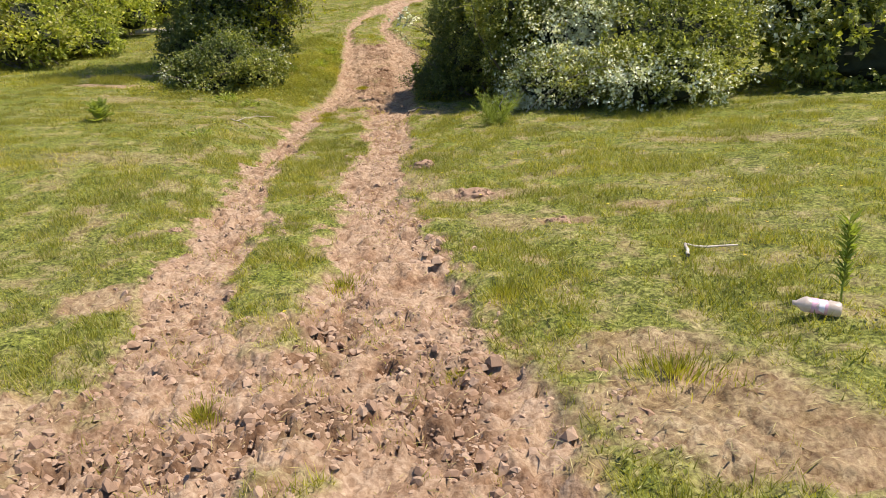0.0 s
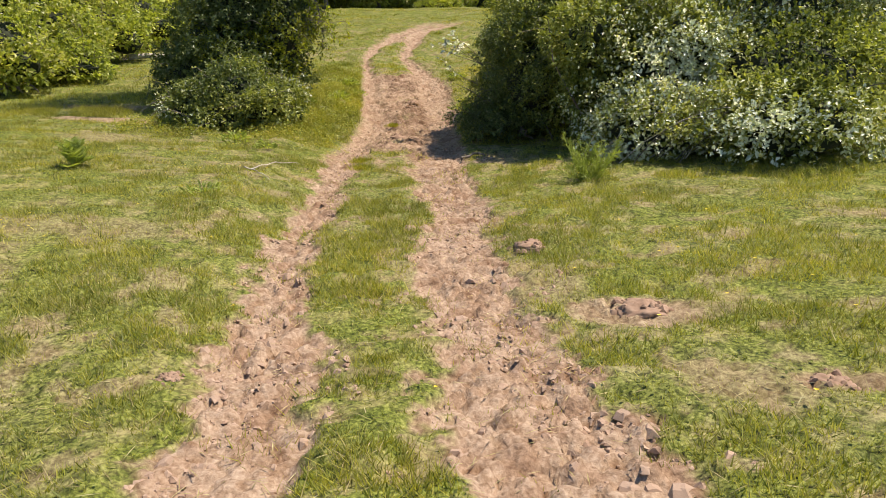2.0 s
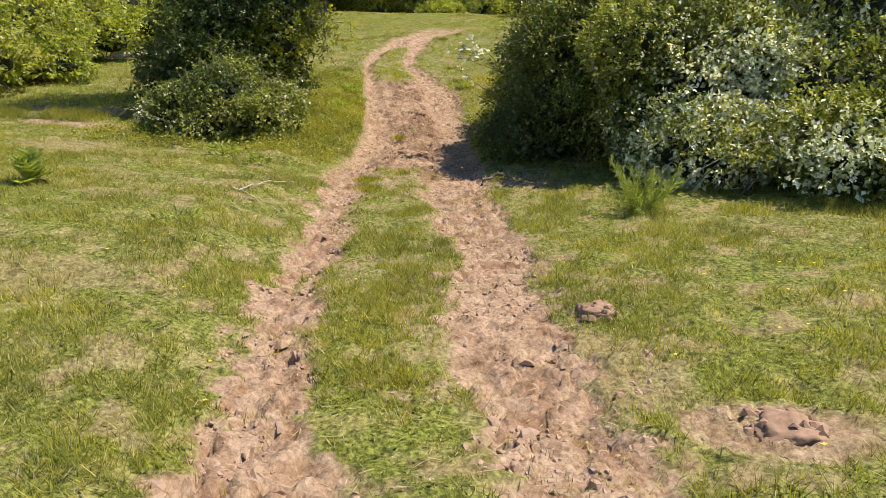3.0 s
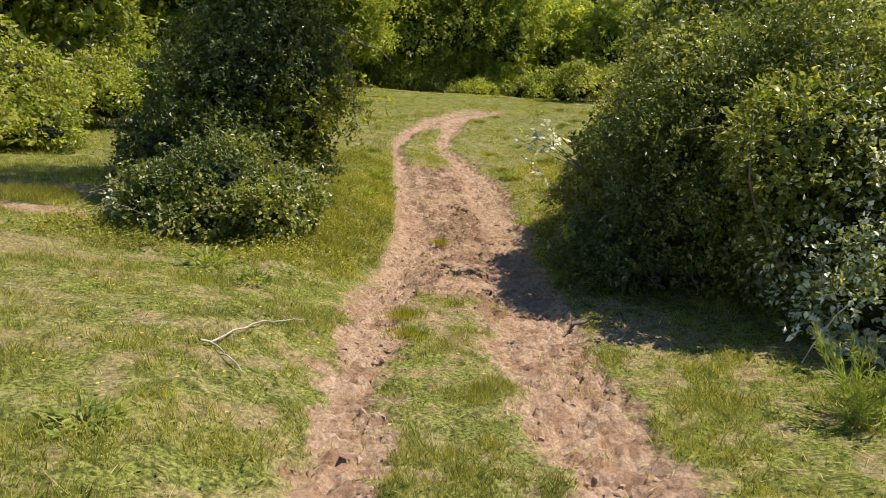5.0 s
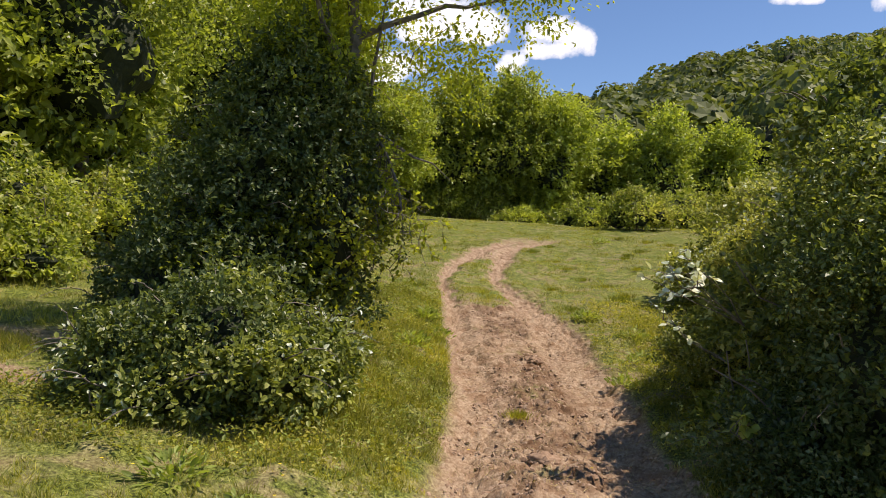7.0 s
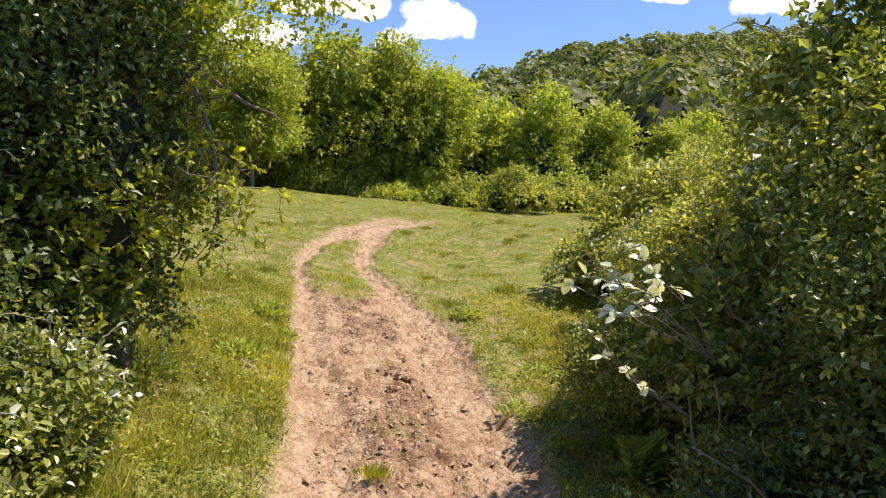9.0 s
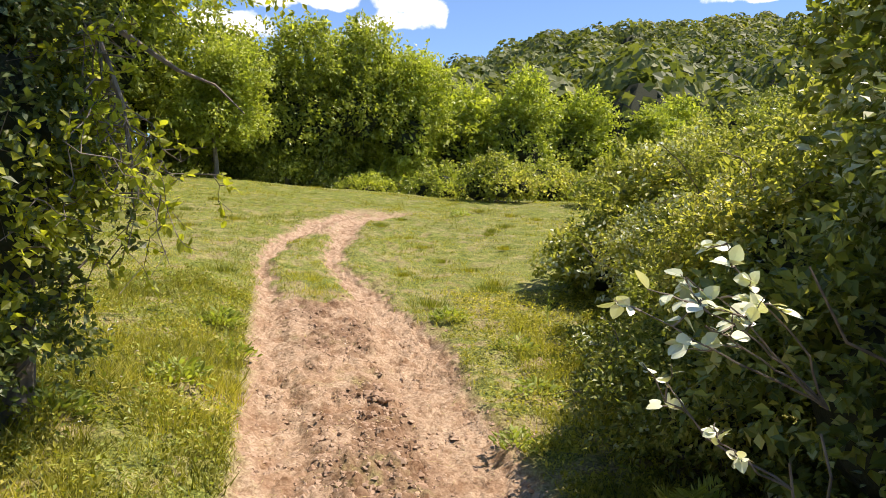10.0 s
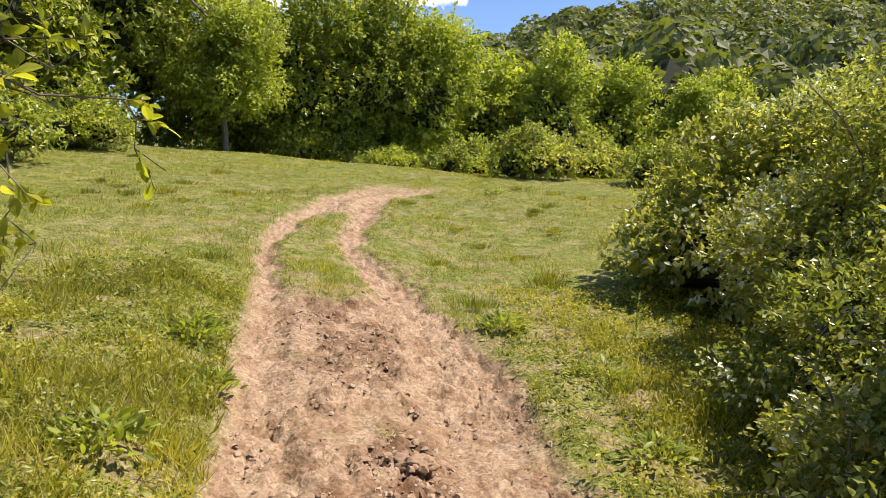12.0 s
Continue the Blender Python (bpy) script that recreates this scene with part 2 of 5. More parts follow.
def crooked(a, b, k, wobble, r):
    """A bent path from a to b in k points."""
    a, b = np.asarray(a, float), np.asarray(b, float)
    s = np.linspace(0, 1, k)[:, None]
    off = np.cumsum(r.normal(size=(k, 3)), 0) * wobble / np.sqrt(k)
    off -= off[:1]
    return a + (b - a) * s + off * s ** 0.7


def sprigs(centre, radii, n_sprigs, per, seed, lump=0.22, depth=0.35, low=-0.35, droop=0.2, reach=0.16):
    """Twig ends over a lumpy rounded mass: places, ways and outward directions of n_sprigs * per leaves."""
    r = np.random.default_rng(seed)
    d = unit(r.normal(size=(int(n_sprigs * 2.2), 3)))
    d = d[d[:, 2] > low][:n_sprigs]
    radii = np.asarray(radii, float)
    shell = 1 + lump * waves(d * 2.0, 1.5, seed + 5, 3) + 0.15 * waves(d * 5.0, 1.5, seed + 6, 2) - depth * r.random(len(d)) ** 2.2
    shell += np.where(r.random(len(d)) < 0.12, r.uniform(0, 0.22, len(d)), 0)
    at = d * radii * shell[:, None]
    out = unit(d / radii)
    way = unit(out + r.normal(size=d.shape) * 0.6 + np.array([0, 0, 0.35 - droop]))
    k = np.linspace(0.1, 1, per)
    leaf_at = at[:, None] + way[:, None] * (k * reach)[None, :, None]
    leaf_at = leaf_at + r.normal(size=leaf_at.shape) * reach * 0.16
    turn = r.normal(size=leaf_at.shape)
    along = unit(way[:, None] * 0.8 + turn * 0.9 - np.array([0, 0, droop]))
    normal = unit(out[:, None] * 0.5 + np.array([0.1, 0, 0.95]) + r.normal(size=leaf_at.shape) * 0.55)
    return (leaf_at + np.asarray(centre)).reshape(-1, 3), along.reshape(-1, 3), normal.reshape(-1, 3)


def clumped(lobes, seed, count=11, small=0.26, large=0.5):
    """Breaks rounded masses up into many smaller clumps with gaps between them."""
    r = np.random.default_rng(seed)
    out = []
    for dx, dy, dz, rx, ry, rz in lobes:
        made = 0
        while made < count:
            d = unit(r.normal(size=3))
            if d[2] < -0.45:
                continue
            k = r.uniform(small, large)
            out.append((dx + d[0] * rx * (1.02 - k * 0.8), dy + d[1] * ry * (1.02 - k * 0.8), dz + d[2] * rz * (1.02 - k * 0.8), rx * k * r.uniform(0.8, 1.25), ry * k * r.uniform(0.8, 1.25), rz * k * r.uniform(0.6, 1.0)))
            made += 1
    return out


def shoots(lobes, count, length, per, leaf, seed):
    """Long leafy shoots that stand out of the outline: (stem pieces, leaf places, ways, normals)."""
    r = np.random.default_rng(seed)
    woody, at, al, no = [], [], [], []
    for i in range(count):
        dx, dy, dz, rx, ry, rz = lobes[i % len(lobes)]
        d = unit(r.normal(size=3) + np.array([0, 0, 0.55]))
        if d[2] < -0.2:
            continue
        a = np.array([dx, dy, dz]) + d * np.array([rx, ry, rz]) * 0.9
        ln = length * r.uniform(0.4, 1.2)
        t = np.linspace(0, 1, 8)[:, None]
        way = unit(d + r.normal(size=3) * 0.5 + np.array([0, 0, 0.5]))
        path = a + way * ln * t - np.array([0, 0, 0.45 * ln]) * t * t + np.cumsum(r.normal(size=(8, 3)), 0) * 0.02 * ln
        woody.append(tube(path, np.linspace(0.006, 0.002, 8), 4))
        k = r.uniform(0.1, 1, per)
        at.append(np.stack([np.interp(k, t[:, 0], path[:, j]) for j in range(3)], -1))
        al.append(unit(way * 0.5 + r.normal(size=(per, 3)) * 0.8))
        no.append(unit(np.array([0, 0, 1.0]) + r.normal(size=(per, 3)) * 0.45))
    return woody, np.concatenate(at), np.concatenate(al), np.concatenate(no)


def core_mass(centre, radii, seed, lump=0.22, shrink=0.7, fine=3):
    bm = bmesh.new()
    bmesh.ops.create_icosphere(bm, subdivisions=fine, radius=1)
    co = np.array([v.co for v in bm.verts])
    s = shrink * (1 + lump * waves(co * 2.0, 1.5, seed + 5, 3) + 0.06 * waves(co * 7, 1.5, seed + 9, 2))
    co = co * np.asarray(radii) * s[:, None] + np.asarray(centre)
    f = np.array([[v.index for v in fc.verts] for fc in bm.faces])
    bm.free()
    return co, f


# ---- the ground ----
PY = [-600, 0, 15, 16.5, 18, 20, 22, 25, 28, 31, 34, 36.5, 42, 60, 90]
PZ = [0, 0, 0, 0.08, 0.22, 0.42, 0.62, 1.02, 1.5, 1.95, 2.4, 2.6, 2.5, 3.2, 6]
LY = [1.0, 2.1, 2.85, 4.3, 5.6, 6.6, 8.0, 9.2, 11, 12.3, 14.2, 16.3, 17.6, 19, 21.8, 23.5, 25.5, 28.4, 31, 34, 38]
L0 = [-2.0, -2.12, -2.28, -2.78, -3.14, -3.38, -3.75, -3.91, -4.34, -4.65, -4.83, -5.2, -5.5, -5.89, -6.6, -7.15, -7.45, -7.2, -6.4, -4.6, -1.5]
L1 = [-1.0, -1.16, -1.49, -2.14, -2.46, -2.88, -3.37, -3.48, -3.86, -4.1, -4.35, -4.6, -5.0, -5.45, -6.25, -6.8, -7.0, -6.7, -5.8, -4.0, -0.9]
RY = [1.0, 2.1, 2.85, 4.3, 5.5, 6.65, 7.7, 9.2, 11.2, 12.2, 14.7, 16.6, 18, 19.7, 22.6, 24.2, 26, 28.9, 31, 34, 38]
R0 = [-0.7, -0.91, -1.3, -1.64, -2.0, -2.2, -2.5, -2.67, -3.27, -3.45, -3.81, -4.15, -4.5, -4.75, -5.6, -6.21, -6.5, -6.5, -5.5, -3.7, -0.6]
R1 = [0.6, 0.14, -0.06, -0.69, -1.13, -1.6, -1.74, -1.99, -2.5, -2.62, -3.17, -3.36, -3.7, -4.0, -5.05, -5.83, -5.98, -6.05, -4.9, -3.1, 0.0]
MIDY = [0, 2.8, 4.0, 5.0, 6.2, 8.0, 9.5, 11.5, 12.8, 13.6, 21.2, 22.4, 25.5, 27.0, 40]
MIDS = [0.75, 0.8, 0.62, 0.42, 0.28, 0.34, 0.5, 0.48, 0.8, 0.9, 0.9, 0.25, 0.3, 0.75, 0.75]
# bare patches in the turf: x, y, half width, half length, bareness, dampness
PATCHES = [(-2.5, 2.4, 0.75, 0.5, 0.9, 0.3), (0.5, 2.8, 0.6, 0.45, 0.75, 0.4), (-0.85, 6.45, 0.42, 0.22, 0.8, 0.7), (-1.3, 3.75, 0.3, 0.5, 1.0, 1.0), (-1.05, 2.95, 0.4, 0.55, 1.0, 1.0), (-0.1, 5.6, 0.3, 0.16, 0.75, 0.6), (0.25, 3.3, 0.45, 0.3, 0.7, 0.4), (0.75, 2.5, 0.5, 0.28, 0.8, 0.5),
           (-2.95, 3.9, 0.22, 0.25, 0.8, 0.2), (-8.5, 13.7, 1.2, 0.3, 0.85, 0.2), (-9.6, 15.4, 1.4, 0.35, 0.6, 0.0), (-0.55, 5.5, 0.3, 0.2, 0.5, 0.6),
           (0.55, 5.9, 0.35, 0.15, 0.6, 0.6), (-1.6, 7.0, 0.4, 0.5, 0.45, 0.0), (-2.2, 12.0, 0.35, 0.6, 0.55, 0.2), (-5.2, 7.6, 0.8, 0.4, 0.35, 0.0),
           (-7.6, 12.0, 0.9, 0.4, 0.4, 0.0), (1.6, 8.6, 1.0, 0.2, 0.4, 0.1), (-3.0, 19.2, 0.25, 0.3, 0.6, 0.6), (-3.3, 17.4, 0.2, 0.4, 0.5, 0.5)]
HILL_X = [-700, -160, -70, -40, -20, -7, 12, 25, 65, 97, 160, 300, 700]
HILL_Z = [8, 11, 20, 32, 41, 44, 53, 58, 63, 67, 72, 80, 76]


def base_height(x, y):
    z = np.interp(y, PY, PZ)
    left = np.clip(-x - 4.6, 0, 60)
    z = z + 0.085 * left * ss(2, 9, y) * (1 - 0.25 * ss(20, 34, y)) / (1 + left / 40)
    z = z + 0.2 * ss(-0.05, 0.8, np.interp(y, LY, L0) - x) * ss(4.5, 8, y) * (1 - ss(19, 26, y))
    ridge = np.interp(x, HILL_X, HILL_Z)
    return z + ridge * ss(60, 330, y) * (1 - 0.6 * ss(340, 620, y))


def soil_at(x, y):
    """How bare the ground is (0 to 1), how damp, and how far inside a wheel rut."""
    wob = (fbm(x, y, 1.6, 4) - 0.5) * 0.55 + (fbm(x + 31, y, 9.0, 3) - 0.5) * 0.3
    l0, l1, r0, r1 = (np.interp(y, a, b) for a, b in ((LY, L0), (LY, L1), (RY, R0), (RY, R1)))
    ragged = (fbm(x, y, 1.6, 3) - 0.5) * 0.2 + (fbm(x + 31, y, 8.0, 3) - 0.5) * 0.42
    left = ss(-0.06, 0.06, np.minimum(x - l0, l1 - x) + ragged - 0.02)
    right = ss(-0.06, 0.06, np.minimum(x - r0, r1 - x) + ragged - 0.02)
    mid = ss(-0.1, 0.1, np.minimum(x - l0, r1 - x)) * ss(0.0, 0.35, np.interp(y, MIDY, MIDS) - 0.5 + wob * 1.1)
    worn = np.maximum(np.minimum(x - l0, l1 - x), np.minimum(x - r0, r1 - x))
    rut = ss(-0.12, 0.2, worn + ragged * 0.4)
    soil, damp = np.maximum(np.maximum(left, right), mid), np.zeros_like(soil_like(x, y))
    band = ss(0.5, 0.22, np.abs(x - (l1 + r0) / 2 - 0.1) + wob * 0.5) * ss(12.0, 13.0, y) * (1 - ss(20.8, 22.0, y))
    damp = damp + 0.85 * band * soil * ss(0.36, 0.54, fbm(x + 9, y, 3.4, 3))
    damp = np.maximum(damp, 0.85 * ss(0.5, 0.62, fbm(x - 4, y + 2, 2.0, 4)) * (1 - ss(2.6, 3.9, y)) * soil)
    for px, py, rx, ry, s, w in PATCHES:
        k = s * ss(1.1, 0.6, np.hypot((x - px) / rx, (y - py) / ry) - wob * 1.7)
        soil = np.maximum(soil, k)
        damp = np.maximum(damp, w * k * ss(0.4, 0.6, fbm(x + 3, y + 3, 5.0, 2)))
    away = np.abs(x - (np.interp(y, LY, L0) + np.interp(y, RY, R1)) / 2)
    scuffs = ss(0.56, 0.70, fbm(x + 57, y - 20, 5.0, 4)) * 0.42 * (1 - ss(2.6, 4.4, away))
    end = 1 - ss(29.5, 32.0, y)
    return np.maximum(soil, scuffs) * end, damp * end, rut * end


def soil_like(x, y):
    return np.asarray(x, float) + np.asarray(y, float)


def ground_z(x, y):
    x, y = np.asarray(x, float), np.asarray(y, float)
    soil, damp, rut = soil_at(x, y)
    near = 1 - ss(26, 45, y)
    z = base_height(x, y) + 0.10 * (fbm(x, y, 0.5, 3) - 0.5) + 0.05 * (fbm(x, y, 2.2, 3) - 0.5)
    z = z - (0.055 + 0.035 * ss(11, 13, y)) * rut * near
    # crumbled clods, and the bars that tyres leave across a rut
    rough = fbm(x, y, 7.0, 4) - 0.5
    jx, jy = x + 0.05 * fbm(x, y, 9.0, 2), y + 0.05 * fbm(x + 40, y, 9.0, 2)
    big, rim, slant = cells(jx, jy, 0.13)
    small, small_rim, small_slant = cells(jx, jy, 0.068)
    broken = 0.5 + 0.6 * ss(0.42, 0.58, fbm(x + 20, y - 30, 1.7, 3)) + 0.7 * damp
    broken = np.maximum(broken, 0.95 * (1 - ss(3.6, 5.0, y)))
    z = z + soil * near * (0.07 * rough + broken * (0.034 * big * rim + 0.02 * rim + 0.055 * slant + 0.03 * small * small_rim + 0.03 * small_slant - 0.035))
    lugs = np.tanh(2.5 * np.sin((y + 0.3 * np.abs(((x - np.interp(y, LY, L0)) % 0.36) - 0.18)) * 2 * np.pi / 0.125 + 2.0 * fbm(x, y, 1.5, 2)))
    printed = ss(0.38, 0.5, fbm(x + 70, y, 0.9, 2)) * ss(5.0, 7.5, y) * (1 - 0.8 * np.clip(broken - 0.3, 0, 1))
    z = z + rut * near * 0.03 * lugs * printed
    z = z + (1 - soil) * near * 0.11 * (fbm(x - 40, y, 4.0, 4) - 0.38)
    return z


def build_ground():
    half = lambda step, reach, grow: np.cumsum(step * grow ** np.arange(int(math.log(1 + reach * (grow - 1) / step) / math.log(grow)) + 1))
    wide = half(0.05, 900, 1.15)
    u = np.concatenate([-1.75 - wide[::-1], np.arange(-1.75, 1.95, 0.026), 1.95 + wide])
    v = np.concatenate([1.4 - half(0.1, 600, 1.2)[::-1], np.arange(1.4, 6, 0.025), np.arange(6, 13, 0.032), np.arange(13, 22, 0.04), np.arange(22, 32, 0.09), 32 + half(0.12, 1500, 1.045)])
    U, V = np.meshgrid(u, v)
    centre = (np.interp(V, LY, L0) + np.interp(V, RY, R1)) / 2
    X, Y = U + centre, V
    Z = ground_z(X, Y)
    n, k = X.shape
    i, j = np.meshgrid(np.arange(n - 1), np.arange(k - 1), indexing="ij")
    f = np.stack([i * k + j, i * k + j + 1, (i + 1) * k + j + 1, (i + 1) * k + j], -1).reshape(-1, 4)
    ob = mesh_object("ground", np.stack([X, Y, Z], -1).reshape(-1, 3), f, GROUND, smooth=True)
    soil, damp, rut = soil_at(X, Y)
    for key, val in (("soil", soil), ("damp", damp)):
        a = ob.data.attributes.new(key, "FLOAT", "POINT")
        a.data.foreach_set("value", np.clip(val, 0, 1).astype(np.float32).ravel())
    return tagged(ob, "grazed green meadow with two bare tan wheel ruts", "ground", kind="structure")


ground_sheet = build_ground()


# ---- bushes and trees ----
def bush(name, x, y, lobes, label, seed, mats, leaf=0.047, density=1.0, category="bush", group="", stems=6, per=9, near=False, reach=0.12):
    """lobes: (dx, dy, dz, rx, ry, rz) round the foot. mats: (leaf material, share) pairs."""
    r = np.random.default_rng(seed)
    z = float(ground_z(x, y))
    ob = thing(name, x, y, z, label, category, group)
    at, al, no = [], [], []
    # Added near-black cores block see-through and stand for shade behind the leaves.
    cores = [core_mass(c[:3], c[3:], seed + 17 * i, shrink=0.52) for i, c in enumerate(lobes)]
    clumps = clumped(lobes, seed + 1)
    for i, (dx, dy, dz, rx, ry, rz) in enumerate(clumps):
        area = 4 * math.pi * ((rx * ry) ** 1.6 / 3 + (rx * rz) ** 1.6 / 3 + (ry * rz) ** 1.6 / 3) ** (1 / 1.6)
        n = int(density * area * 2.6 / (leaf * leaf * 0.35) / per * 0.2) + 4
        a, b, c = sprigs((dx, dy, dz), (rx, ry, rz), n, per, seed + 17 * i, reach=reach)
        at.append(a), al.append(b), no.append(c)
    fat = [1.0] * sum(len(a) for a in at)
    for i, (dx, dy, dz, rx, ry, rz) in enumerate(lobes):
        area = 4 * math.pi * ((rx * ry) ** 1.6 / 3 + (rx * rz) ** 1.6 / 3 + (ry * rz) ** 1.6 / 3) ** (1 / 1.6)
        a, b, c = sprigs((dx, dy, dz), (rx * 0.76, ry * 0.76, rz * 0.76), int(density * area * 1.2 / (leaf * leaf * 0.7) / per), per, seed + 29 * i, low=-0.75, depth=0.25, reach=reach)
        at.append(a), al.append(b), no.append(c)
        fat += [1.3] * len(a)
    at, al, no = np.concatenate(at), np.concatenate(al), np.concatenate(no)
    shoot_wood, sa, sl, sn = shoots(lobes, int(14 * len(lobes)), 0.3 + 3.0 * leaf, 9, leaf, seed + 3)
    at, al, no = np.concatenate([at, sa]), np.concatenate([al, sl]), np.concatenate([no, sn])
    fat = np.concatenate([fat, np.ones(len(sa))])
    inside = np.zeros(len(at), bool)
    for dx, dy, dz, rx, ry, rz in lobes:
        inside |= (((at - np.array([dx, dy, dz])) / np.array([rx, ry, rz])) ** 2).sum(1) < 0.3
    keep = (at[:, 2] > -0.08) & ~inside
    at, al, no, fat = at[keep], al[keep], no[keep], fat[keep]
    drift = waves(at, 2.4, seed + 2, 2) * 0.6 + r.random(len(at)) * 0.7
    drift = np.argsort(np.argsort(drift)) / len(at)
    lo = 0.0
    for mat, share, nm in mats:
        pick = (drift >= lo) & (drift < lo + share)
        lo += share
        if pick.sum() == 0:
            continue
        size = leaf * fat[pick] * r.uniform(0.6, 1.25, pick.sum())
        make = rounded_leaves if near and nm != "foliage" else leaf_faces
        v, f = make(at[pick], al[pick], no[pick], size, size * 0.66)
        mesh_object(nm, v, f, mat, ob)
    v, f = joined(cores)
    mesh_object("shade_core", v, f, SHADE, ob)
    woody = shoot_wood
    for i in range(stems):
        dx, dy, dz, rx, ry, rz = lobes[i % len(lobes)]
        a = np.array([dx * 0.8 + r.normal() * 0.2 * rx, dy * 0.8 + r.normal() * 0.2 * ry, -0.05])
        d = unit(r.normal(size=3) + np.array([0, 0, 0.4]))
        b = np.array([dx, dy, dz]) + d * np.array([rx, ry, rz]) * 1.04
        woody.append(tube(crooked(a, b, 9, 0.25, r), np.linspace(0.02, 0.004, 9), 5))
    if woody:
        mesh_object("stemwork", *joined(woody), BARK, ob)
    return ob


def tree(name, x, y, height, crowns, label, seed, mat, leaf=0.12, n_sprigs=900, per=8, trunk=0.12, group="", category="tree", limbs=9, lean=(0, 0), reach=0.4, depth=0.6, low=-0.6, lump=0.28, solid=0.0):
    """crowns: (dx, dy, z, rx, ry, rz) lobes above the foot."""
    r = np.random.default_rng(seed)
    z = float(ground_z(x, y))
    ob = thing(name, x, y, z, label, category, group)
    top = np.array([lean[0], lean[1], height * 0.82])
    spine = crooked((0, 0, -0.15), top, 12, 0.25, r)
    woody = [tube(spine, trunk * np.linspace(1.15, 0.18, 12), 8)]
    for i in range(limbs):
        dx, dy, cz, rx, ry, rz = crowns[i % len(crowns)]
        s = spine[int(r.integers(3, 10))]
        d = unit(r.normal(size=3) + np.array([0, 0, 0.25]))
        b = np.array([dx, dy, cz]) + d * np.array([rx, ry, rz]) * 0.85
        woody.append(tube(crooked(s, b, 8, 0.35, r), trunk * np.linspace(0.32, 0.04, 8), 5))
    up_wood, sa, sl, sn = shoots(crowns, 64 if solid else 30, 1.5 * reach + 0.45, 14, leaf, seed + 7)
    stem = mesh_object("trunk", *joined(woody), BARK, ob)
    mesh_object("branchwork", *joined(up_wood), BARK, stem)
    at, al, no = [sa], [sl], [sn]
    puffs = clumped(crowns, seed + 1, 15, 0.24, 0.5) if solid else clumped(crowns, seed + 1, 17, 0.17, 0.4)
    total = sum((c[3] * c[4] * c[5]) ** (2 / 3) for c in puffs)
    for i, (dx, dy, cz, rx, ry, rz) in enumerate(puffs):
        n = int(n_sprigs * (rx * ry * rz) ** (2 / 3) / total)
        a, b, c = sprigs((dx, dy, cz), (rx, ry, rz), n, per, seed + 13 * i, lump=lump, depth=depth, low=low, reach=reach, droop=0.3)
        at.append(a), al.append(b), no.append(c)
    fat = [1.0] * sum(len(a) for a in at)
    if solid:
        big = sum((c[3] * c[4] * c[5]) ** (2 / 3) for c in crowns)
        for i, (dx, dy, cz, rx, ry, rz) in enumerate(crowns):
            a, b, c = sprigs((dx, dy, cz), (rx * 0.72, ry * 0.72, rz * 0.72), int(0.3 * n_sprigs * (rx * ry * rz) ** (2 / 3) / big), per, seed + 23 * i, low=-0.85, depth=0.3, reach=reach)
            at.append(a), al.append(b), no.append(c)
            fat += [1.5] * len(a)
    at, al, no = np.concatenate(at), np.concatenate(al), np.concatenate(no)
    size = leaf * np.array(fat) * r.uniform(0.6, 1.3, len(at))
    v, f = leaf_faces(at, al, no, size, size * 0.6)
    mesh_object("crown", v, f, mat, ob)
    # Added dark core in place of the crown's shaded inside.
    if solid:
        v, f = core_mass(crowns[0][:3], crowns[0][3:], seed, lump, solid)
        mesh_object("shade_core", v, f, SHADE, ob)
    return ob


# bramble thicket along the track
THICKET = "bramble bushes of the thicket beside the track"
# PALE shares mix pale undersides with sun glints put in as leaf colour.
B_MIX = [(BRAMBLE, 0.9, "foliage"), (BRAMBLE_YELLOW, 0.07, "yellow_leaves"), (PALE, 0.03, "pale_and_glint_leaves")]
B_DARK = [(IVY, 0.5, "foliage"), (BRAMBLE, 0.48, "glossy_leaves"), (PALE, 0.02, "pale_and_glint_leaves")]
B_PALE = [(BRAMBLE, 0.62, "foliage"), (BRAMBLE_YELLOW, 0.06, "yellow_leaves"), (PALE, 0.32, "pale_and_glint_leaves")]
B_YEL = [(BRAMBLE, 0.6, "foliage"), (BRAMBLE_YELLOW, 0.36, "yellow_leaves"), (PALE, 0.04, "pale_and_glint_leaves")]
L_DARK, L_PALE = "dense dark green bramble bush overhanging the rutted track", "bramble bush with pale leaves and painted leaf glints beside the meadow"
L_YEL, L_TALL = "bramble bush with yellowing top leaves on the slope", "tall bramble bush in the middle of the thicket"
bush("bramble_bush", -1.6, 13.7, [(0.3, 0.3, 1.2, 1.1, 1.35, 1.75), (-0.16, -0.05, 0.85, 0.85, 1.05, 1.0), (-0.72, 0.3, 0.3, 0.6, 0.95, 0.42)], L_DARK, 101, B_DARK, group=THICKET, near=True, leaf=0.038, density=0.75)
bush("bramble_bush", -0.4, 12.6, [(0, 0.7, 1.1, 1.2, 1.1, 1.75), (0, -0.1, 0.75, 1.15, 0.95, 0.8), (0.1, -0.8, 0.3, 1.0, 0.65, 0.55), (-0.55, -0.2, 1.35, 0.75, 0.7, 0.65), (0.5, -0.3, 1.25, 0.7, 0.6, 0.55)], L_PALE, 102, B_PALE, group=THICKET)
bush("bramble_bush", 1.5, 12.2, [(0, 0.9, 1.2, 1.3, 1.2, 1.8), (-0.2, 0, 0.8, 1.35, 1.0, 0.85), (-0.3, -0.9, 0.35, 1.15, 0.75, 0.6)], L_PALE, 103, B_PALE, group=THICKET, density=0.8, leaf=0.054)
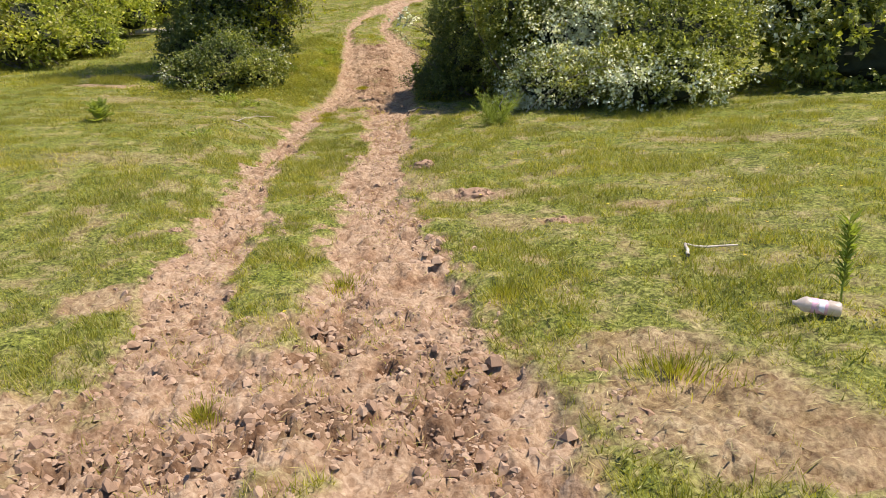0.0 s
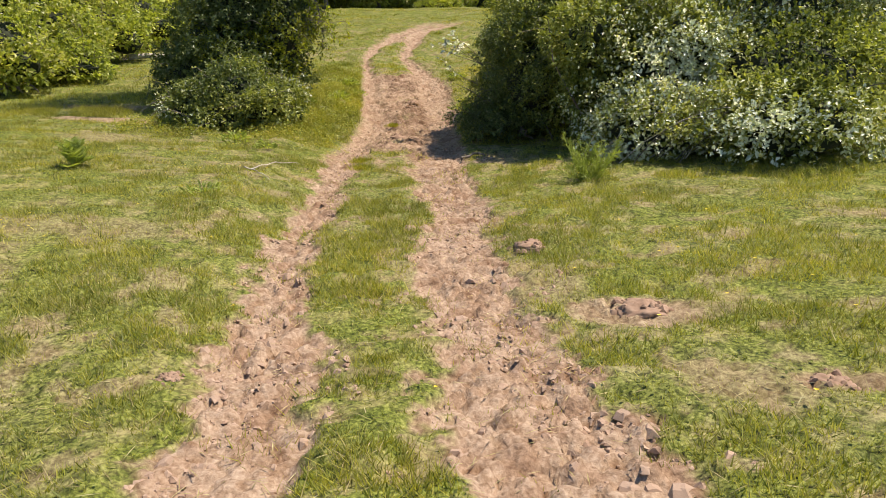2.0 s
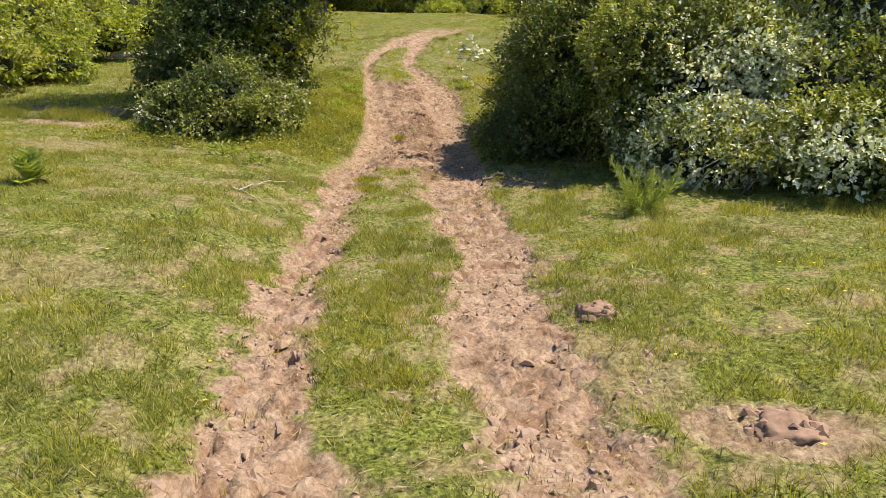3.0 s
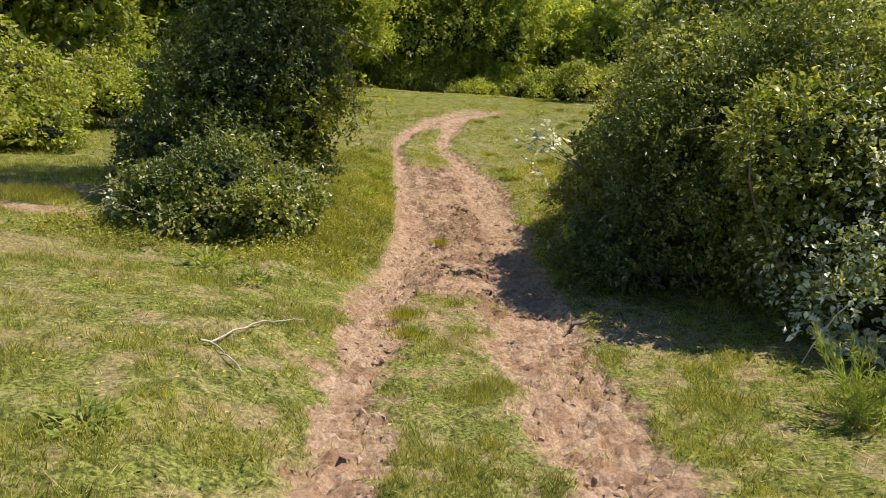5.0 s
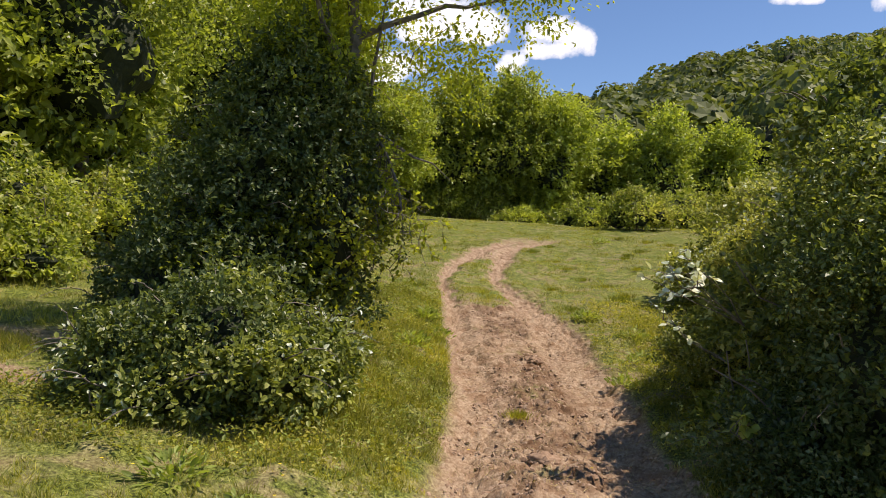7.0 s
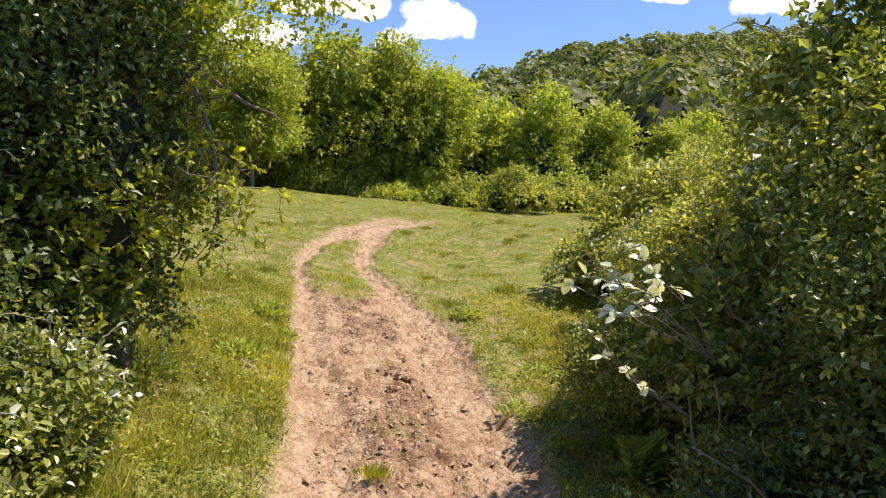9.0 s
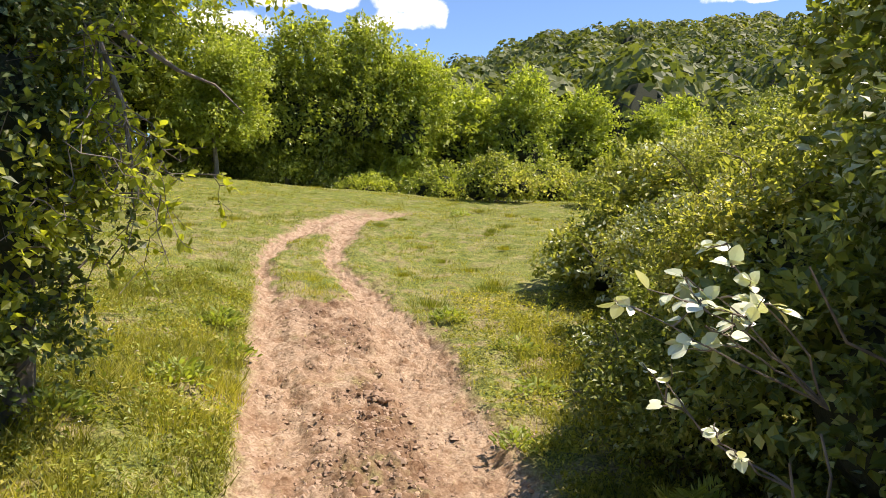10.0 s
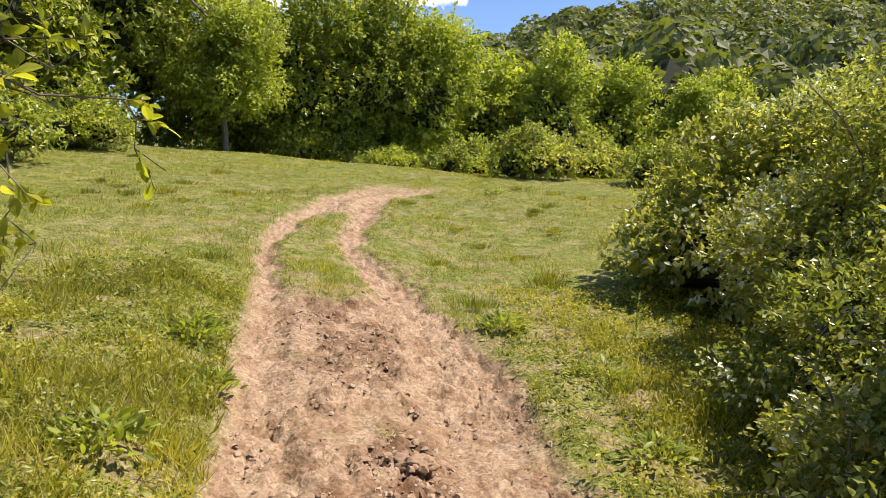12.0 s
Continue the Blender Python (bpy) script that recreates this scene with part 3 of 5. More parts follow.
bush("bramble_bush", 4.0, 13.0, [(0, 0.6, 1.3, 1.6, 1.4, 1.9), (0.3, -0.8, 0.5, 1.5, 0.9, 0.8)], "dark green bramble bush at the meadow edge", 104, B_MIX, group=THICKET, density=0.8, leaf=0.08)
bush("bramble_bush", -0.9, 15.2, [(0, 0, 1.65, 1.35, 1.4, 1.85), (-0.55, 0.1, 2.35, 0.8, 0.9, 1.05), (-0.8, 0, 0.9, 0.9, 1.2, 1.1)], L_TALL, 105, B_DARK, group=THICKET, density=0.8, leaf=0.065)
bush("bramble_bush", -1.75, 16.7, [(0.2, 0.1, 1.0, 0.95, 1.3, 1.35), (0.55, 0.25, 1.5, 0.75, 1.0, 1.35), (-0.5, 0, 0.45, 0.75, 1.15, 0.6)], L_YEL, 106, B_YEL, group=THICKET, near=True, leaf=0.04, density=0.75)
bush("bramble_bush", -0.6, 19.8, [(0.3, 0.2, 1.3, 1.4, 1.6, 1.7), (-0.7, 0.3, 0.7, 1.0, 1.5, 0.95)], L_YEL, 107, B_YEL, group=THICKET, density=0.8)
bush("bramble_bush", -0.8, 23.0, [(0.2, 0, 0.9, 1.6, 1.7, 1.4), (-0.9, -0.6, 0.4, 1.0, 1.1, 0.65)], L_YEL, 108, B_YEL, group=THICKET, leaf=0.075)
bush("bramble_bush", -1.9, 18.5, [(0, 0, 0.45, 0.85, 0.95, 0.7), (0.4, 0.5, 0.6, 0.8, 0.8, 0.8)], "low bramble bush beside the grassy verge", 110, B_MIX, group=THICKET, near=True, leaf=0.042)
bush("bramble_bush", 1.7, 17.0, [(0, 0, 1.5, 1.7, 2.0, 1.7)], L_TALL, 109, B_MIX, group=THICKET, leaf=0.1, density=0.3)

# tree grown over with shrubs, beside the track
bush("hawthorn_shrub", -6.6, 13.75, [(0.1, 0.05, 0.5, 0.68, 0.65, 0.52), (0.55, -0.15, 0.3, 0.55, 0.5, 0.34), (-0.45, -0.25, 0.3, 0.55, 0.5, 0.4), (-0.75, 0.3, 0.3, 0.45, 0.55, 0.36), (0.72, 0.4, 0.3, 0.4, 0.5, 0.36), (0.0, -0.45, 0.2, 0.5, 0.4, 0.28)], "rounded green shrub at the foot of a tree", 120,
     [(IVY, 0.45, "foliage"), (BRAMBLE, 0.51, "glossy_leaves"), (PALE, 0.04, "pale_and_glint_leaves")], leaf=0.046, near=True)
bush("overgrown_ivy", -6.9, 15.5, [(-0.2, 0, 0.8, 1.2, 1.2, 1.15), (-1.0, -0.2, 0.6, 0.9, 0.9, 0.8), (-0.65, 0.0, 1.35, 0.8, 0.9, 0.9), (-0.1, 0.2, 1.9, 0.95, 0.95, 1.2), (0.1, 0.4, 2.7, 0.75, 0.75, 0.9), (0.55, 0.2, 1.5, 0.62, 0.65, 1.4)], "dark climbing growth that hides a tree trunk", 121,
     [(IVY, 0.92, "foliage"), (PEAR, 0.08, "light_leaves")], leaf=0.052, density=0.8)
tree("wild_pear_tree", -6.5, 16.2, 7.2, [(0, 0, 4.8, 2.0, 1.9, 1.5), (0.9, 0.3, 4.1, 1.5, 1.3, 1.1), (-0.3, 0.2, 6.2, 1.6, 1.6, 1.1), (0.35, 0.3, 3.1, 1.15, 1.15, 0.95), (-0.5, 0.2, 3.3, 0.8, 1.0, 0.7)], "wild pear tree with small light leaves, trunk overgrown", 122, PEAR,
     leaf=0.062, n_sprigs=6000, per=8, trunk=0.13, reach=0.3, depth=0.8, lump=0.4)

# forest edge and the trees behind the crest
EDGE = "trees of the forest edge"


def forest_tree(x, y, h, w, seed, mat=FOREST, label="leafy green tree at the forest edge", n=520, leaf=0.23, low=0.2, solid=0.55):
    tree("forest_tree", x, y, h, [(0, 0, h * 0.45, w, w, h * 0.33), (w * 0.3, -w * 0.2, h * 0.74, w * 0.7, w * 0.7, h * 0.28), (-w * 0.35, w * 0.1, h * low + 0.5, w * 0.85, w * 0.85, h * 0.24)],
         label, seed, mat, leaf=leaf, n_sprigs=n, per=9, trunk=0.02 * h, group=EDGE, reach=0.38, lump=0.4, solid=solid)


for i, (x, y, h, w) in enumerate([(-15.8, 16, 9, 2.6), (-17, 20.0, 10, 2.9), (-15.8, 24, 9.5, 2.7), (-18.5, 28, 11, 3.1), (-16.5, 31.5, 9, 2.6), (-21, 23.5, 12, 3.3), (-20, 34, 12, 3.2), (-20, 15.5, 11, 3), (-16.6, 41.5, 8.5, 3.1), (-20, 39.5, 10, 3.3)]):
    forest_tree(x, y, h, w, 200 + i, n=1800 if i < 5 else 600, leaf=0.15 if i < 5 else 0.22)
for i, (x, y, h, w) in enumerate([(-18.2, 36.5, 8.5, 3.0), (-13.4, 40.5, 5.6, 2.6), (-10.8, 41.2, 6.3, 2.4), (-8.7, 42.2, 6.7, 2.2), (-6.6, 43, 5.9, 2.0), (-11, 47, 6.8, 2.6), (-15, 47, 6.2, 2.8), (-4.2, 46, 5.0, 2.0)]):
    # Sunny trees take the lighter leaf material, which puts sunlight into their colour.
    sunny = i in (4, 7)
    forest_tree(x, y, h, w, 230 + i, LIME if sunny else FOREST, "tree behind the crest with sunlight put into light green leaves" if sunny else "leafy green tree behind the crest", n=2100 if i in (1, 2, 3, 4) else 600, leaf=0.15 if i in (1, 2, 3, 4) else 0.22, low=0.1)
forest_tree(-15.8, 36.4, 9.2, 3.5, 249, FOREST, "large spreading tree whose crown shades the meadow", n=3300, leaf=0.16, low=0.32, solid=0.5)
forest_tree(-12.2, 37.2, 4.4, 1.6, 250, LIME, "light green tree reaching out from the forest edge", n=2000, leaf=0.11, low=0.4, solid=0.25)
for i, (x, y, h, w, m) in enumerate([(-1.9, 44.5, 5.6, 1.7, 1), (0.9, 46, 5.0, 1.6, 1), (3.6, 45, 4.2, 1.5, 1), (6.5, 52, 5.6, 1.9, 1), (2.2, 56, 5.5, 1.9, 0), (-1.0, 58, 6, 2.0, 1), (10, 50, 5, 1.9, 0),
                                     (14, 57, 6.5, 2.4, 0), (19, 52, 6.5, 2.4, 1), (8, 62, 6.5, 2.4, 0), (-6, 60, 7, 2.4, 0), (24, 62, 7, 2.6, 0), (-4.5, 52, 6, 2.0, 1)]):
    forest_tree(x, y, h, w, 260 + i, LIME if m else FOREST, "bright green young tree beyond the meadow" if m else "green tree beyond the meadow", n=900, leaf=0.17, low=0.12)

for i, (x, y, h, w) in enumerate([(-16.8, 18.0, 4.6, 2.3), (-17.2, 22.3, 4.8, 2.4), (-17.4, 26.4, 4.6, 2.4), (-16.6, 34.2, 3.6, 2.0), (-19.6, 30.2, 5.0, 2.6)]):
    forest_tree(x, y, h, w, 280 + i, label="low leafy tree filling the forest edge", low=0.05)

SHRUBS = "shrubs along the forest edge"
F_MIX = [(FOREST, 0.8, "foliage"), (LIME, 0.2, "light_leaves")]
Y_MIX = [(BRAMBLE_YELLOW, 0.42, "yellow_leaves"), (FOREST, 0.58, "foliage")]
for i, (x, y, w, h, m, lab) in enumerate([
        (-13.2, 17.2, 1.2, 1.3, Y_MIX, "yellow-green shrub with bare grey twigs"), (-13.6, 19.6, 1.3, 1.35, Y_MIX, "yellow-green shrub with bare grey twigs"),
        (-13.9, 22.2, 1.3, 1.2, Y_MIX, "yellow-green shrub with bare grey twigs"), (-12.6, 18.6, 0.9, 0.6, F_MIX, "low green shrub at the forest edge"),
        (-14.6, 25.5, 1.4, 1.3, F_MIX, "green shrub at the forest edge"), (-14.4, 29.0, 1.5, 1.3, F_MIX, "green shrub at the forest edge"),
        (-14.6, 33.0, 1.4, 1.1, F_MIX, "green shrub under the forest trees"), 
         (-7.4, 39.4, 0.9, 0.45, F_MIX, "green shrub under the forest trees"),
        (-4.6, 39.0, 1.2, 0.9, F_MIX, "grey-green shrub behind the crest"), (-2.9, 34.6, 1.05, 0.95, Y_MIX, "yellow-leaved bush standing on the slope"),
        (-1.2, 37.5, 1.4, 1.0, Y_MIX, "yellow-green shrub behind the crest"), (0.8, 33.5, 1.5, 0.8, F_MIX, "low light green shrub on the slope"),
        (0.6, 29.0, 1.4, 0.9, Y_MIX, "low yellow-green shrub on the slope"), (2.6, 26.0, 1.8, 1.4, B_YEL, "yellowing bramble shrub on the slope"),
        (3.4, 37.5, 1.6, 1.2, F_MIX, "green shrub on the slope"), (4.6, 31.5, 1.9, 1.4, F_MIX, "green shrub on the slope"), (-15.0, 13.0, 1.6, 1.3, F_MIX, "green shrub at the forest edge")]):
    bush("shrub", x, y, [(0, 0.1, h * 0.65, w * 0.7, w * 0.7, h * 0.85), (w * 0.6, -w * 0.3, h * 0.4, w * 0.55, w * 0.5, h * (0.4 + 0.05 * (i % 4))), (-w * 0.6, w * 0.1, h * 0.42, w * 0.55, w * 0.55, h * (0.7 - 0.08 * (i % 3))), (w * 0.1, -w * 0.6, h * 0.32, w * 0.5, w * 0.45, h * 0.42)], lab, 300 + 3 * i, m, leaf=0.1, density=0.5, group=SHRUBS, stems=14, per=8, reach=0.25)


def far_woods():
    r = np.random.default_rng(41)
    gx, gy = np.meshgrid(np.arange(-70, 240, 9.5), np.arange(100, 345, 9.5))
    x, y = gx.ravel() + r.uniform(-3, 3, gx.size), gy.ravel() + r.uniform(-3, 3, gx.size)
    seen = (x > -0.17 * y) & (x < 0.58 * y)
    x, y = x[seen], y[seen]
    z, rad = base_height(x, y), r.uniform(4.0, 7.6, len(x))
    per = 260
    d = unit(r.normal(size=(len(x), per, 3)))
    d[..., 2] = np.abs(d[..., 2]) * 1.1 - 0.25
    lumps = np.stack([waves(q * 2.2, 1.6, 900 + i % 37, 2) for i, q in enumerate(d)])
    k = rad[:, None, None] * (1 + 0.13 * lumps[..., None] + 0.03 * r.normal(size=(len(x), per, 1)))
    at = np.stack([x, y, z + rad * 0.8], -1)[:, None] + d * k * np.array([1, 1, 1.2])
    along = unit(np.cross(d, r.normal(size=d.shape)) + d * 0.25).reshape(-1, 3)
    normal = unit(d + r.normal(size=d.shape) * 0.3).reshape(-1, 3)
    size = r.uniform(1.0, 2.0, len(along))
    v, f = leaf_faces(at.reshape(-1, 3) - along * size[:, None] * 0.5, along, normal, size, size * 0.9, 0.1)
    tagged(mesh_object("far_woods", v, f, HILLWOOD), "dense dark green wood covering the far hill", "woods", kind="stuff")
    # Near-black domes below the crowns put the wood's inner shade into colour.
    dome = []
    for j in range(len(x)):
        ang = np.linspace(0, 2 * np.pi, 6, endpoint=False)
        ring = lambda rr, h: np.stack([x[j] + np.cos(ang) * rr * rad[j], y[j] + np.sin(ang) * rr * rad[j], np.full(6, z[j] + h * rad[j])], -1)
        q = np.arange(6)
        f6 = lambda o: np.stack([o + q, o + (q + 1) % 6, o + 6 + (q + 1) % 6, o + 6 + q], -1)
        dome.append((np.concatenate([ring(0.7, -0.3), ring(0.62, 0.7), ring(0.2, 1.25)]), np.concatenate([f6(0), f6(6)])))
    tagged(mesh_object("far_wood_shade_domes", *joined(dome), SHADE), "dark domes standing for shade inside the wood on the far hill", "woods", kind="stuff")


far_woods()


# ---- clouds ----
def cloud_material():
    """White vapour that thins out towards a ragged rim."""
    m, nt, b = material("cloud_white")
    nt.nodes.remove(b)
    rim = nt.nodes.new("ShaderNodeAttribute")
    rim.attribute_name = "body"
    puff = noise_of(nt, 0.022, 7.0, 0.6)
    add = nt.nodes.new("ShaderNodeMath")
    add.operation = "MULTIPLY_ADD"
    nt.links.new(puff, add.inputs[0])
    add.inputs[1].default_value = 1.3
    nt.links.new(rim.outputs["Fac"], add.inputs[2])
    thick = ramp(nt, [(0.56, (0, 0, 0)), (0.72, (0.55, 0.55, 0.55)), (0.95, (1, 1, 1))], add.outputs[0])
    glow = nt.nodes.new("ShaderNodeEmission")
    nt.links.new(ramp(nt, [(0.35, (0.72, 0.77, 0.86)), (0.6, (1.0, 1.0, 1.0))], noise_of(nt, 0.012, 4.0)), glow.inputs[0])
    glow.inputs[1].default_value = 1.15
    clear = nt.nodes.new("ShaderNodeBsdfTransparent")
    mix = nt.nodes.new("ShaderNodeMixShader")
    nt.links.new(thick, mix.inputs[0])
    nt.links.new(clear.outputs[0], mix.inputs[1])
    nt.links.new(glow.outputs[0], mix.inputs[2])
    nt.links.new(mix.outputs[0], nt.nodes["Material Output"].inputs[0])
    return m


CLOUD = cloud_material()


def cloud(azimuth, rise, wide, high, seed, far=1500.0):
    """A far sheet of vapour, denser in its heaped middle, with a flatter underside."""
    r = np.random.default_rng(seed)
    a, e = radians(azimuth), radians(rise)
    u, v = np.meshgrid(np.linspace(-1, 1, 49), np.linspace(-1, 1, 33))
    body = np.full(u.shape, -1.0)
    for i in range(9):
        cx, cz, rr = r.uniform(-0.5, 0.5), r.uniform(-0.3, 0.25), r.uniform(0.28, 0.5)
        body = np.maximum(body, 0.75 - np.hypot((u - cx) / rr, (v - cz) / rr) * 0.75)
    body = body - 0.9 * ss(-0.35, -0.8, v) - 1.2 * ss(0.7, 1.0, np.maximum(np.abs(u), np.abs(v)))
    x = math.sin(a) * far + u * wide * math.cos(a)
    y = math.cos(a) * far - u * wide * math.sin(a) - 12 * np.clip(body, 0, 1)
    z = math.tan(e) * far + v * high
    i, j = np.meshgrid(np.arange(32), np.arange(48), indexing="ij")
    f = np.stack([i * 49 + j, i * 49 + j + 1, (i + 1) * 49 + j + 1, (i + 1) * 49 + j], -1).reshape(-1, 4)
    ob = mesh_object("cloud", np.stack([x, y, z], -1).reshape(-1, 3), f, CLOUD, smooth=True)
    field = ob.data.attributes.new("body", "FLOAT", "POINT")
    field.data.foreach_set("value", (0.75 * body).astype(np.float32).ravel())
    ob.visible_shadow = False
    return tagged(ob, "white cumulus cloud in a blue sky", "cloud", "cumulus clouds", "structure")


cloud(-4.9, 15.6, 105, 68, 5)
cloud(-12.6, 16.9, 150, 85, 6)
cloud(-17.2, 13.3, 110, 60, 7)
cloud(-8.0, 14.0, 45, 40, 8)
cloud(19.4, 16.6, 110, 45, 9)
cloud(11.4, 17.5, 65, 34, 10)


# ---- grass, clods, straw ----
def blades(name, n, ymin, ymax, reach, h0, h1, width, mat, seed, label, taller=0.0, bare=0.6, box=None, sprouts=False):
    r = np.random.default_rng(seed)
    y = ymin + (ymax - ymin) * r.random(n * 2) ** 1.15
    x = (np.interp(y, LY, L0) + np.interp(y, RY, R1)) / 2 + reach * np.sign(r.random(n * 2) - 0.5) * r.random(n * 2) ** 1.3
    soil, damp, rut = soil_at(x, y)
    clump = fbm(x + 13, y + 8, 2.4, 3)
    fine = fbm(x - 23, y + 18, 12.0, 2)
    if box:
        x, y = box[0] + (box[1] - box[0]) * r.random(n * 2), box[2] + (box[3] - box[2]) * r.random(n * 2)
        soil, clump, fine = soil_at(x, y)[0], fbm(x + 13, y + 8, 2.4, 3), fbm(x - 23, y + 18, 5.0, 2)
    keep = r.random(n * 2) < (1 - np.clip(soil / bare, 0, 1)) * (0.12 + 0.88 * ss(0.38, 0.56, clump * 0.5 + fine * 0.5))
    if sprouts:
        keep = (soil > 0.3) & (r.random(n * 2) < ss(0.56, 0.68, fbm(x + 91, y - 14, 3.5, 3)))
    x, y, clump = x[keep][:n], y[keep][:n], clump[keep][:n]
    z = ground_z(x, y)
    k = len(x)
    h = (h0 + (h1 - h0) * r.random(k) ** 2) * (0.55 + 0.9 * ss(0.35, 0.65, clump))
    h = h * (1 + taller * ss(-4.6, -6.0, x) * ss(13, 15, y) * (1 - ss(20, 24, y)))
    a = r.uniform(0, 2 * np.pi, k)
    w = width * r.uniform(0.6, 1.3, k)
    side = np.stack([np.cos(a), np.sin(a), np.zeros(k)], -1) * w[:, None] * 0.5
    root = np.stack([x, y, z - 0.008], -1)
    tip = root + np.stack([r.normal(size=k) * 0.55 * h, r.normal(size=k) * 0.55 * h, h], -1)
    v = np.stack([root - side, root + side, tip], 1).reshape(-1, 3)
    return tagged(mesh_object(name, v, np.arange(3 * k).reshape(k, 3), mat), label, "grass", kind="stuff")


blades("grass", 430000, 1.3, 15, 7.0, 0.018, 0.06, 0.0058, GRASS, 61, "short grazed green meadow grass", 0.8)
blades("grass", 200000, 13, 36, 10.0, 0.02, 0.07, 0.010, GRASS, 62, "short green grass on the slope", 0.7)
blades("dry_grass", 90000, 1.3, 22, 7.0, 0.02, 0.075, 0.0045, STRAW, 63, "dry straw-coloured grass among the green", 0.3, 0.8)
blades("tufted_grass", 70000, 3.0, 17, 6.0, 0.025, 0.065, 0.009, HERB, 70, "darker green tufts in the grazed meadow", bare=0.4)
blades("sprouting_grass", 26000, 1.3, 13, 1.9, 0.02, 0.07, 0.005, GRASS, 68, "sparse green grass sprouting from bare earth", sprouts=True)
blades("sprouting_grass", 14000, 1.3, 16, 1.9, 0.02, 0.06, 0.004, STRAW, 69, "sparse dry grass on bare earth", sprouts=True)
blades("long_grass", 30000, 0, 0, 0, 0.03, 0.13, 0.011, GRASS, 65, "long lush grass on the bank beside the track", box=(-7.6, -5.1, 13.6, 21))
blades("long_grass", 9000, 0, 0, 0, 0.03, 0.13, 0.011, GRASS, 66, "long lush grass at the foot of the brambles", box=(-3.3, -1.9, 15.6, 21))
blades("long_grass", 12000, 0, 0, 0, 0.03, 0.09, 0.007, HERB, 67, "long grass at the foot of the brambles", box=(-3.2, 5, 10.3, 12.2))


def ground_leaves():
    """Clover and other low leaves that lie between the blades."""
    r = np.random.default_rng(64)
    n = 75000
    y = 1.3 + 22 * r.random(n) ** 1.2
    x = (np.interp(y, LY, L0) + np.interp(y, RY, R1)) / 2 + 7 * np.sign(r.random(n) - 0.5) * r.random(n) ** 1.2
    soil = soil_at(x, y)[0]
    keep = (soil < 0.25) & (r.random(n) < ss(0.42, 0.62, fbm(x + 3, y - 8, 3.2, 3)))
    x, y = x[keep], y[keep]
    at = np.stack([x, y, ground_z(x, y) + r.uniform(0.005, 0.04, len(x))], -1)
    along = unit(np.stack([r.normal(size=len(x)), r.normal(size=len(x)), r.normal(size=len(x)) * 0.35], -1))
    normal = unit(np.array([0, 0, 1.0]) + r.normal(size=at.shape) * 0.35)
    size = r.uniform(0.01, 0.026, len(x))
    v, f = leaf_faces(at, along, normal, size, size * 0.7)
    tagged(mesh_object("low_meadow_leaves", v, f, HERB), "small round leaves of meadow herbs", "herbs", kind="stuff")


ground_leaves()


def bank_herbs(n, box, tall, mat, seed, label):
    """Lush small-leaved growth in drifts on the banks."""
    r = np.random.default_rng(seed)
    x, y = box[0] + (box[1] - box[0]) * r.random(n), box[2] + (box[3] - box[2]) * r.random(n)
    drift = ss(0.34, 0.6, fbm(x + 21, y + 4, 3.0, 3))
    keep = (soil_at(x, y)[0] < 0.3) & (r.random(n) < 0.15 + 0.85 * drift)
    x, y, drift = x[keep], y[keep], drift[keep]
    k = len(x)
    at = np.stack([x, y, ground_z(x, y) + 0.01 + tall * (0.3 + 0.7 * drift) * r.random(k)], -1)
    along = unit(np.stack([r.normal(size=k), r.normal(size=k), 0.3 + r.normal(size=k) * 0.6], -1))
    size = r.uniform(0.018, 0.05, k)
    v, f = leaf_faces(at, along, unit(np.array([0, 0, 1.0]) + r.normal(size=at.shape) * 0.5), size, size * 0.5)
    tagged(mesh_object("bank_herbs", v, f, mat), label, "herbs", kind="stuff")


bank_herbs(42000, (-8.0, -4.9, 12.4, 21.5), 0.13, GRASS, 171, "lush yellow-green herbs on the grassy bank")
bank_herbs(14000, (-8.0, -4.9, 12.4, 21.5), 0.16, WEED, 172, "light green herb leaves on the grassy bank")
bank_herbs(30000, (-4.0, -1.9, 14.0, 22.5), 0.13, GRASS, 173, "lush herbs between the track and the brambles")
FIFTHS = np.arange(5) * 2 * np.pi / 5
CLOD_V = np.array([(0, 0, 1.0)] + [(0.55 * math.cos(a), 0.55 * math.sin(a), 0.74) for a in FIFTHS] + [(1.12 * math.cos(a + 0.6), 1.12 * math.sin(a + 0.6), -0.8) for a in FIFTHS])
CLOD_F = np.array([(0, 1 + i, 1 + (i + 1) % 5) for i in range(5)] + [(1 + i, 6 + i, 1 + (i + 1) % 5) for i in range(5)] + [(6 + i, 6 + (i + 1) % 5, 1 + (i + 1) % 5) for i in range(5)])


